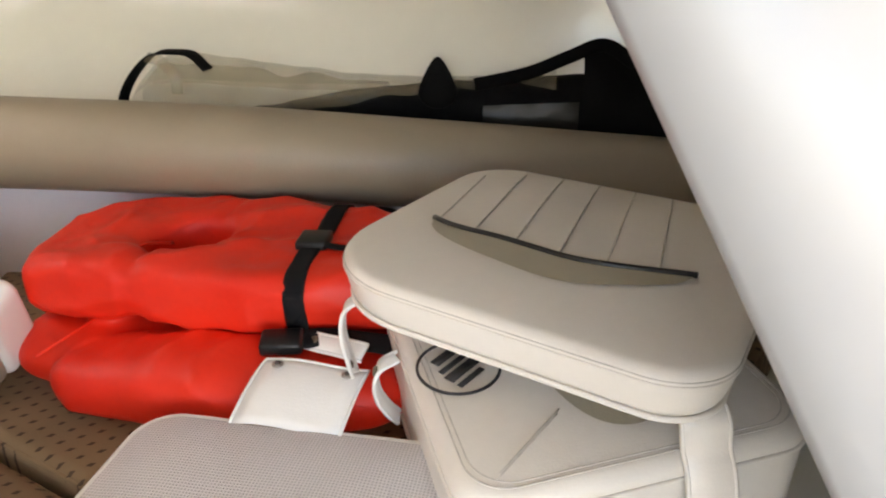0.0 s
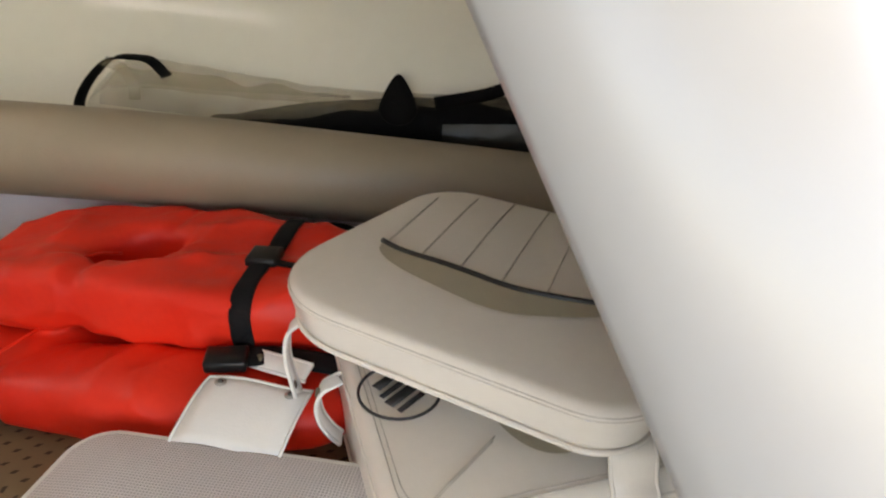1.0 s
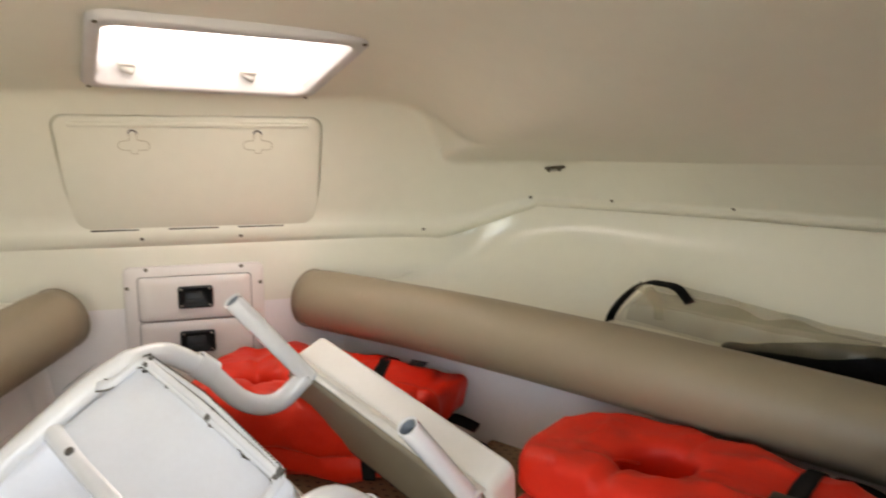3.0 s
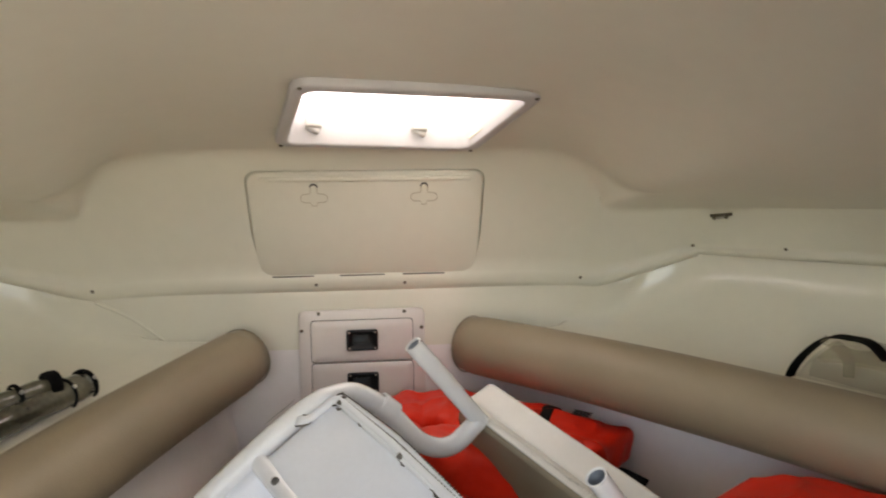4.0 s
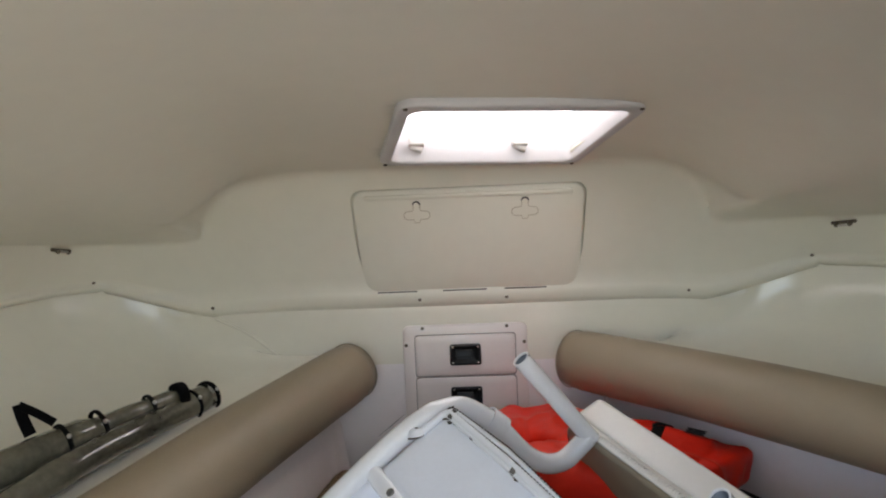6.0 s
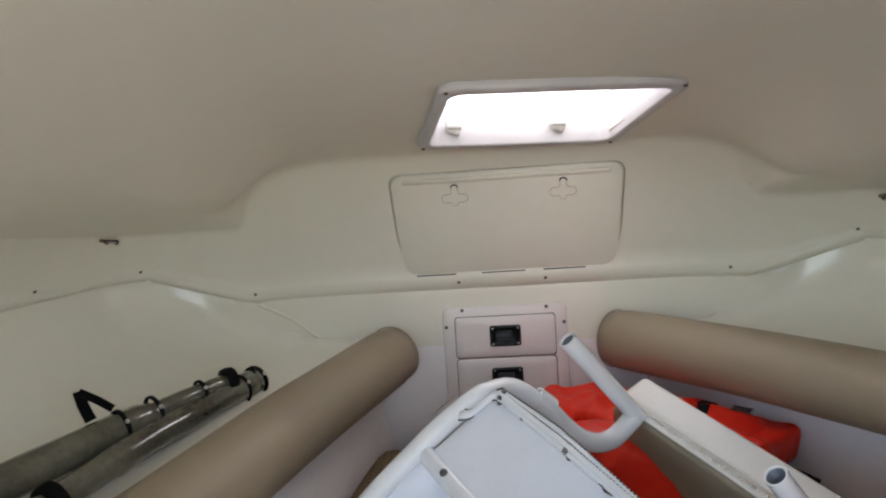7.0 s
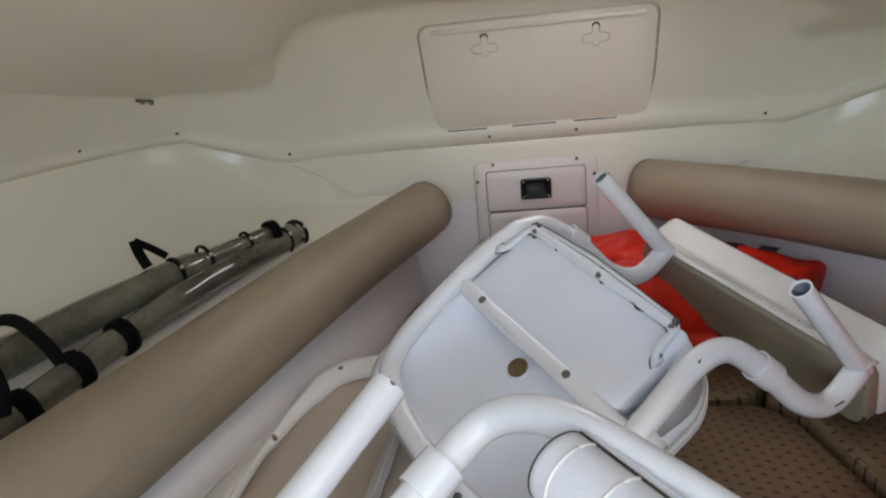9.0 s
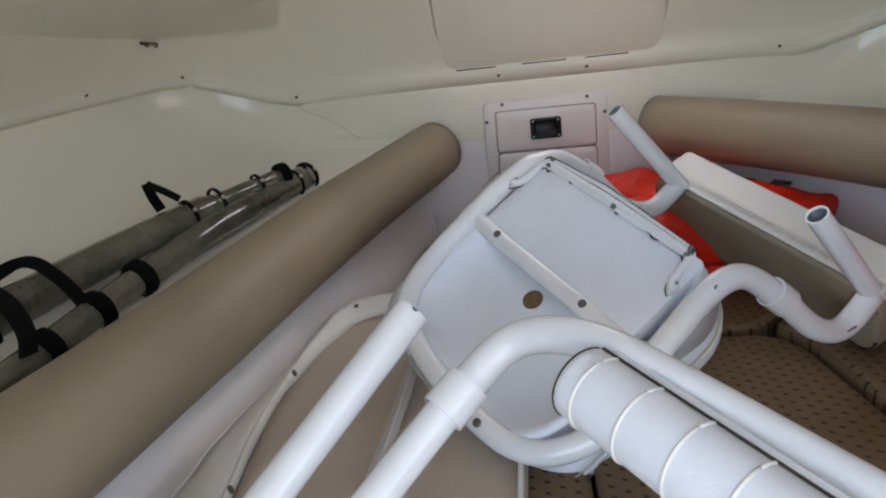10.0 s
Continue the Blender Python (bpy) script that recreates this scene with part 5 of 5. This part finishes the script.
open_tube(bm, [c - d * 0.02, c + d * 0.02], 0.0240, 0.0048)
sharp(part("collar", bm, PAINT, chair2, "white welded collar"))
bm = bmesh.new()
p0, p1 = L2(-0.020, 0.316, 0.862), L2(0.125, 0.125, 0.828)
axis = (p1 - p0).normalized()
RP = 0.034
pts = [p0 + axis * (0.002 + 0.24 * k / 40) for k in range(41)]
tube(bm, [p0 - axis * 0.004] + pts, lambda t: RP * (0.80 if t == 0 else 1 - 0.012 * (1 if int(t * 48) % 10 == 0 else 0)), 24)
roll = part("roll", bm, SKYLIT_VINYL, chair2, "quilted white vinyl bolster roll")
fr2 = frames([p0, p1])[0]
for k in range(5):
    bm = bmesh.new()
    c = p0 + axis * (0.022 + 0.049 * k)
    tube(bm, [c + (fr2[1] * math.cos(6.28319 * j / 28) + fr2[2] * math.sin(6.28319 * j / 28)) * (RP + 0.0003) for j in range(29)], 0.0016, 6)
    part("cording", bm, PIPING_WHITE, roll)
bm = bmesh.new()
tube(bm, [p0 + axis * 0.001 + (fr2[1] * math.cos(6.28319 * j / 32) + fr2[2] * math.sin(6.28319 * j / 32)) * RP * 0.985 for j in range(33)], 0.0013, 6)
part("end_seam", bm, SHADOWGAP, roll)
bm = bmesh.new()
side = Vector((0.55, 0.45, 0.70)).normalized()
side = (side - axis * side.dot(axis)).normalized()
strap(bm, [p0 + side * (RP + 0.001) + axis * (0.003 + 0.24 * k / 20) + Vector((0, 0, 0.0012 * noise.noise(Vector((k * 0.7, 0, 0))))) for k in range(21)], 0.012, 0.003, side)
part("flap", bm, SKYLIT_VINYL, roll, "stitched white vinyl seam flap")
bm = bmesh.new()
low_side = side.cross(axis)
tube(bm, [p0 + side * (RP + 0.0005) - low_side * 0.0075 + axis * (0.003 + 0.24 * k / 20) for k in range(21)], 0.0014, 6)
part("seam_gap", bm, SHADOWGAP, roll)

# ---- rolled curtains on the port shelf ----
def curtain_roll(points, r, straps_at, label, end_ring=True):
    e = thing("rolled_curtain", label, "rolled curtain", points[0], "rolled side curtains")
    o = Vector(points[0])
    pts = [p - o for p in spline(points, 10)]
    fr = frames(pts)
    bm = bmesh.new()
    seg = 22
    rings = []
    for i, p in enumerate(pts):
        t = i / (len(pts) - 1)
        rr = r(t) if callable(r) else r
        rings.append([p + (fr[i][1] * math.cos(6.28319 * k / seg) + fr[i][2] * math.sin(6.28319 * k / seg)) * rr * (1 + 0.06 * noise.noise(Vector((i * 0.3, math.cos(6.28319 * k / seg) * 1.5, math.sin(6.28319 * k / seg) * 1.5)))) for k in range(seg)])
    ring_loft(bm, rings)
    part("roll", bm, SMOKE, e, "smoky clear vinyl rolled up")
    for s, w, mat in straps_at:
        i = int(s * (len(pts) - 1))
        rr = (r(s) if callable(r) else r) + 0.0015
        d, u, wv = fr[i]
        bm = bmesh.new()
        rings = []
        for j in range(25):
            a = 6.28319 * j / 24
            n_ = u * math.cos(a) + wv * math.sin(a)
            c = pts[i] + n_ * rr
            th = 0.004 if w < 0.006 else 0.007 + 0.002 * noise.noise(Vector((j * 1.7, s * 40, 0)))
            ww_ = w * (1 + 0.12 * noise.noise(Vector((j * 1.3, s * 30, 5))))
            rings.append([c - d * ww_, c + n_ * th * 0.8 - d * ww_ * 0.92, c + n_ * th - d * ww_ * 0.5, c + n_ * th + d * ww_ * 0.5, c + n_ * th * 0.8 + d * ww_ * 0.92, c + d * ww_])
        ring_loft(bm, rings, cap=False, closed=False)
        t_ = part("tie", bm, mat, e, "black hook-and-loop tie")
        if w < 0.006:
            bm = bmesh.new()
            n_ = (u * 0.35 + Vector((0.75, -0.5, 0.2))).normalized()
            n_ = (n_ - d * n_.dot(d)).normalized()
            disc(bm, 0.0042, 0.003, facing(pts[i] + n_ * (rr + 0.0035), n_), 10, 0.001)
            part("stud", bm, STEEL, t_, "small bright metal stud")
    return e


curtain_roll([(-0.600, 1.225, 0.892), (-0.785, 0.955, 0.847), (-0.912, 0.739, 0.808), (-0.955, 0.668, 0.796)], lambda t: 0.018 if t < 0.083 else (0.021 if t < 0.18 else 0.030 + 0.010 * min(1, (t - 0.18) * 1.3)), [(0.0, 0.012, CANVAS_BLACK), (0.097, 0.004, CANVAS_BLACK), (0.19, 0.004, CANVAS_BLACK), (0.235, 0.004, CANVAS_BLACK), (0.90, 0.016, CANVAS_BLACK)], "smoky clear vinyl side curtain rolled up on the shelf")
curtain_roll([(-0.57, 1.30, 0.868), (-0.665, 1.06, 0.842), (-0.755, 0.85, 0.80), (-0.84, 0.62, 0.745), (-0.95, 0.35, 0.685)], lambda t: 0.029 if t < 0.38 else 0.026, [(0.01, 0.005, CANVAS_BLACK), (0.05, 0.003, CANVAS_BLACK), (0.50, 0.014, CANVAS_BLACK), (0.62, 0.014, CANVAS_BLACK), (0.72, 0.014, CANVAS_BLACK)], "smoky clear vinyl curtain rolled up with black ties")

# ---- folded window curtain on the starboard shelf ----
bag = thing("folded_curtain", "folded clear vinyl window curtain with black canvas trim", "curtain", (0.907, 1.056, 0.87))
CU = Vector((0.52, -0.854, 0))
CW = Vector((0.854, 0.52, 0))
CM = basis((0.925, 1.05, 0.865), CU, CW, (0, 0, 1))
bag.matrix_world = CM


def along(pts_, s):
    for (a, b), (c, d_) in zip(pts_, pts_[1:]):
        if s <= c:
            return b + (d_ - b) * max(0, (s - a) / (c - a))
    return pts_[-1][1]


CREST = [(-0.089, 0.008), (-0.06, 0.055), (-0.022, 0.090), (0.05, 0.096), (0.215, 0.073), (0.368, 0.058), (0.459, 0.055), (0.628, 0.056), (0.70, 0.075), (0.767, 0.112), (0.833, 0.075), (0.96, 0.03)]
DARK = [(-0.07, -0.006), (0.08, -0.004), (0.20, 0.006), (0.315, 0.027), (0.418, 0.039), (0.50, 0.046), (0.628, 0.054), (0.75, 0.060), (0.96, 0.02)]
foot = lambda s: -0.012 - 0.075 * max(0, s)


def folded(s0, s1, n, crest, depth, m, rough_, sharp_, seed):
    rows = []
    for i in range(n):
        s = s0 + (s1 - s0) * i / (n - 1)
        h0, h1 = foot(s), along(crest, s) + rough_ * noise.noise(Vector((s * 17, seed, 0)))
        h1 = max(h1, h0 + 0.004)
        row = []
        for k in range(m + 1):
            a = math.pi * k / m
            y = -depth * math.cos(a) + 0.03 + 0.006 * noise.noise(Vector((s * 11, k * 0.4, seed)))
            row.append(Vector((s, y, h0 + (h1 - h0) * math.sin(a) ** sharp_)))
        rows.append(row)
    return rows


bm = bmesh.new()
grid(bm, folded(-0.08, 0.70, 46, CREST, 0.042, 14, 0.004, 0.55, 3))
part("window", bm, CLEAR, bag, "creased clear vinyl window")
bm = bmesh.new()
grid(bm, folded(-0.06, 0.40, 30, [(a, b * 0.82) for a, b in CREST], 0.030, 12, 0.012, 0.6, 8))
part("window", bm, CLEAR, bag, "inner fold of clear vinyl")
bm = bmesh.new()
grid(bm, folded(-0.07, 0.95, 76, DARK, 0.048, 14, 0.004, 0.42, 1))
part("trim", bm, CANVAS_BLACK, bag, "black canvas sheet folded round the window")
bm = bmesh.new()
strap(bm, spline([(-0.092, -0.02, -0.008), (-0.080, -0.02, 0.03), (-0.055, -0.012, 0.068), (-0.022, 0.0, 0.097), (0.02, 0.0, 0.101), (0.055, -0.01, 0.098), (0.085, -0.02, 0.074)], 6), 0.022, 0.004, (0.5, 1, 0.2))
part("trim", bm, CANVAS_BLACK, bag, "black canvas edge binding")
bm = bmesh.new()
strap(bm, spline([(-0.03, -0.012, 0.094), (0.0, -0.016, 0.085), (0.02, -0.02, 0.06), (0.022, -0.022, 0.03)], 6), 0.020, 0.003, (1, 0.2, 0.2))
part("window", bm, CLEAR, bag, "folded clear vinyl edge")
bm = bmesh.new()
tabm = CM.inverted() @ basis(CM @ Vector((0.497, -0.022, 0.040)), CU, Vector((0, 0, 1)), -CW)
tab_ring = lambda g, z: [tabm @ Vector((g * 0.034 * math.sin(a) * (1 if math.cos(a) < 0 else 1 - 0.45 * math.cos(a)), (0.058 if math.cos(a) > 0 else 0.03) * g * math.cos(a), z)) for a in [6.28319 * k / 24 for k in range(24)]]
ring_loft(bm, [tab_ring(0.92, 0.0), tab_ring(1.0, 0.003), tab_ring(1.0, 0.009), tab_ring(0.93, 0.012), tab_ring(0.5, 0.013)])
part("tab", bm, CANVAS_BLACK, bag, "rounded black canvas tab")
bm = bmesh.new()
strap(bm, spline([(0.56, -0.020, 0.050), (0.65, -0.020, 0.070), (0.72, -0.02, 0.098), (0.775, -0.018, 0.116), (0.83, -0.02, 0.085)], 6), 0.022, 0.004, (0.2, 0.1, 1))
part("trim", bm, CANVAS_BLACK, bag, "black canvas strip")
bm = bmesh.new()
grid(bm, folded(0.745, 0.97, 14, [(a, b + 0.006) for a, b in CREST], 0.056, 16, 0.004, 0.4, 5))
part("trim", bm, CANVAS_BLACK, bag, "wide black canvas band")
bm = bmesh.new()
rows = []
for i in range(12):
    s = 0.575 + 0.165 * i / 11
    rows.append([Vector((s, -0.0215 + 0.004 * noise.noise(Vector((s * 30, k * 0.6, 2))) - 0.004 * math.sin(math.pi * k / 7), foot(s) + 0.012 + (0.058 + 0.12 * (s - 0.575)) * k / 7)) for k in range(8)])
grid(bm, rows)
part("window", bm, DARK_VINYL, bag, "dark glossy vinyl window fold")

# ---- mesh panels ----
def mesh_panel(m, hx, hy, r, mat, label, name="mesh_cover"):
    e = thing(name, label, "mesh cover", m.translation, "mesh covers")
    e.matrix_world = m
    bm = bmesh.new()
    pillow(bm, hx, hy, r, 0.016, 0.006, 0.006, n=7, wave=0.004)
    part("panel", bm, mat, e)
    bm = bmesh.new()
    pts = [Vector((x, y, 0.010)) for x, y in rrect(hx, hy, r, 8)]
    tube(bm, pts + [pts[0]], 0.0045, 8, cap=False)
    part("binding", bm, PIPING_WHITE, e, "white vinyl binding")
    return e


def snap(parent, m, r=0.0065, mat=STEEL):
    bm = bmesh.new()
    disc(bm, r, 0.0018, m, 16)
    s_ = part("snap", bm, mat, parent, "metal snap fastener")
    bm = bmesh.new()
    disc(bm, r * 0.5, 0.0028, m, 12, 0.0006)
    part("stud", bm, CHIPPED, s_)


px = Vector((0.445, -0.895, 0.0)).normalized()
py = Vector((0.895, 0.445, 0.03)).normalized()
PM = basis((0.455, 0.284, 0.672), px, py, px.cross(py))
mp = mesh_panel(PM, 0.165, 0.138, 0.04, MESH, "grey mesh seat cover with white vinyl edging and snap flap")
bm = bmesh.new()
rows = []
for i in range(9):
    f = i / 8
    rows.append([Vector((-0.074 + 0.010 * f + 0.118 * k / 6, 0.132 + 0.078 * f, 0.016 + 0.026 * math.sin(f * 1.5) + 0.003 * math.sin(k * 0.9))) for k in range(7)])
vs = grid(bm, rows)
flap = part("flap", bm, WHITE_VINYL, mp, "white vinyl flap with two snaps")
so = flap.modifiers.new("thick", "SOLIDIFY")
so.thickness = 0.0022
bm = bmesh.new()
tube(bm, [rows[i][0] for i in range(9)] + [rows[8][k] for k in range(1, 7)] + [rows[i][6] for i in reversed(range(8))], 0.0018, 6)
part("binding", bm, PIPING_WHITE, mp)
for k in (1, 5):
    snap(flap, Matrix.Translation(rows[7][k] + Vector((0, -0.002, 0.0016))))

lm = thing("mesh_cover", "tan mesh seat cover with white vinyl border and snaps", "mesh cover", (-0.30, 0.66, 0.61), "mesh covers")
o_ = Vector((-0.30, 0.66, 0.61))
rim = spline([(-0.20, 0.975, 0.672), (-0.30, 0.965, 0.682), (-0.395, 0.930, 0.684), (-0.445, 0.865, 0.664), (-0.474, 0.765, 0.634), (-0.482, 0.63, 0.625), (-0.472, 0.50, 0.622), (-0.455, 0.34, 0.620), (-0.44, 0.16, 0.620)], 7)
R_ = len(rim) - 1
bm = bmesh.new()
rows = []
for i, p in enumerate(rim):
    q = Vector((-0.07 - 0.02 * i / R_, 0.90 - 0.76 * i / R_, 0.628))
    rows.append([p.lerp(q, f) - o_ + Vector((0, 0, -0.004 - 0.02 * math.sin(math.pi * min(1, f * 1.2)) * max(0, p.z - 0.622) / 0.06 + 0.002 * noise.noise(Vector((i * 0.3, f * 6, 0))))) for f in (0, 0.08, 0.2, 0.35, 0.5, 0.7, 0.85, 1)])
grid(bm, rows)
panel = part("panel", bm, MESH_TAN, lm)
so = panel.modifiers.new("thick", "SOLIDIFY")
so.thickness = 0.006
# white border standing up round the front, with snaps
bm = bmesh.new()
band_in, band_out = [], []
for i, p in enumerate(rim):
    f = i / R_
    tall = 0.044 * min(1, max(0.12, (0.56 - f) / 0.22))
    inward = (Vector((-0.22, 0.60, p.z)) - p).normalized()
    band_in.append(p - o_ + inward * tall * 0.75 + Vector((0, 0, -tall * 0.30)))
    band_out.append(p - o_ + Vector((0, 0, 0.012 + 0.006 * noise.noise(Vector((i * 0.25, 3, 0))))))
grid(bm, [[a.lerp(b, g) + Vector((0, 0, 0.004 * math.sin(math.pi * g))) for g in (0, 0.25, 0.5, 0.75, 1)] for a, b in zip(band_in, band_out)])
b2 = part("border", bm, WHITE_VINYL, lm, "white vinyl border band with snaps")
so = b2.modifiers.new("thick", "SOLIDIFY")
so.thickness = 0.0025
for line in (band_in, band_out):
    bm = bmesh.new()
    tube(bm, line, 0.0020, 6)
    part("binding", bm, PIPING_WHITE, lm, "white vinyl binding")
# loose side flap lying outward at the aft end
bm = bmesh.new()
rows = []
k0 = 26
for i in range(k0, R_ + 1):
    f = (i - k0) / (R_ - k0)
    w_ = 0.075 * min(1, f * 1.7) ** 0.8
    rows.append([band_out[i] + Vector((-w_ * g, 0.02 * g * f, -0.006 * g + 0.010 * math.sin(math.pi * g) * f)) for g in (0, 0.2, 0.45, 0.7, 1)])
grid(bm, rows)
fl_ = part("side_flap", bm, WHITE_VINYL, lm, "loose white vinyl side flap")
so = fl_.modifiers.new("thick", "SOLIDIFY")
so.thickness = 0.002
bm = bmesh.new()
tube(bm, [r_[-1] for r_ in rows], 0.0022, 6)
part("binding", bm, PIPING_WHITE, fl_)
for k in (14, 28, 43):
    p = band_out[k].lerp(band_in[k], 0.35)
    d = (rim[k + 1] - rim[k - 1]).normalized()
    nrm = d.cross(Vector((0.25, -0.25, 1))).normalized()
    nrm = nrm if nrm.dot(Vector((0.2, -1, 0.3))) > 0 else -nrm
    nrm = (nrm + Vector((0, 0, 0.8))).normalized()
    snap(b2, facing(p + nrm * 0.0035, nrm), 0.006, RUSTY)
bm = bmesh.new()
strap(bm, [Vector(q) - o_ for q in ((-0.258, 0.85, 0.642), (-0.264, 0.787, 0.640), (-0.270, 0.624, 0.636), (-0.275, 0.509, 0.634), (-0.280, 0.40, 0.632), (-0.285, 0.25, 0.631))], 0.022, 0.003, (1, 0.1, 0))
part("webbing", bm, MESH, lm, "thin pale webbing strip")
bm = bmesh.new()
tube(bm, [Vector(q) - o_ for q in ((-0.258, 0.85, 0.6445), (-0.264, 0.787, 0.6425), (-0.270, 0.624, 0.6385), (-0.275, 0.509, 0.6365), (-0.280, 0.40, 0.6345), (-0.285, 0.25, 0.6335))], 0.0016, 6)
part("binding", bm, PIPING_WHITE, lm)
bm = bmesh.new()
tube(bm, [Vector(q) - o_ for q in ((-0.086, 0.72, 0.634), (-0.088, 0.55, 0.634), (-0.09, 0.40, 0.634), (-0.095, 0.20, 0.632))], 0.0038, 8)
part("binding", bm, PIPING_WHITE, lm, "white vinyl binding")


# loose ties of the rolled curtains
def loose_tie(points, width, side):
    e = thing("curtain_tie", "loose black hook-and-loop tie of a rolled curtain", "tie", points[0], "loose curtain ties")
    bm = bmesh.new()
    strap(bm, [p - Vector(points[0]) for p in spline(points, 7)], width, 0.004, side)
    part("band", bm, CANVAS_BLACK, e)
    return e


loose_tie([(-0.775, 1.005, 0.885), (-0.790, 1.010, 0.912), (-0.793, 1.005, 0.940)], 0.020, (0.8, 0.5, 0.1))
loose_tie([(-0.791, 1.002, 0.940), (-0.766, 1.014, 0.921), (-0.742, 1.024, 0.900)], 0.016, (0.3, 0.8, 0.3))
loose_tie([(-0.965, 0.735, 0.845), (-0.925, 0.775, 0.866), (-0.875, 0.765, 0.868), (-0.815, 0.735, 0.845), (-0.775, 0.715, 0.815)], 0.022, (0.26, 0.39, 0.44))
loose_tie([(-0.96, 0.71, 0.845), (-0.90, 0.68, 0.852), (-0.85, 0.655, 0.838), (-0.81, 0.625, 0.808), (-0.795, 0.600, 0.780)], 0.030, (0.26, 0.39, 0.44))
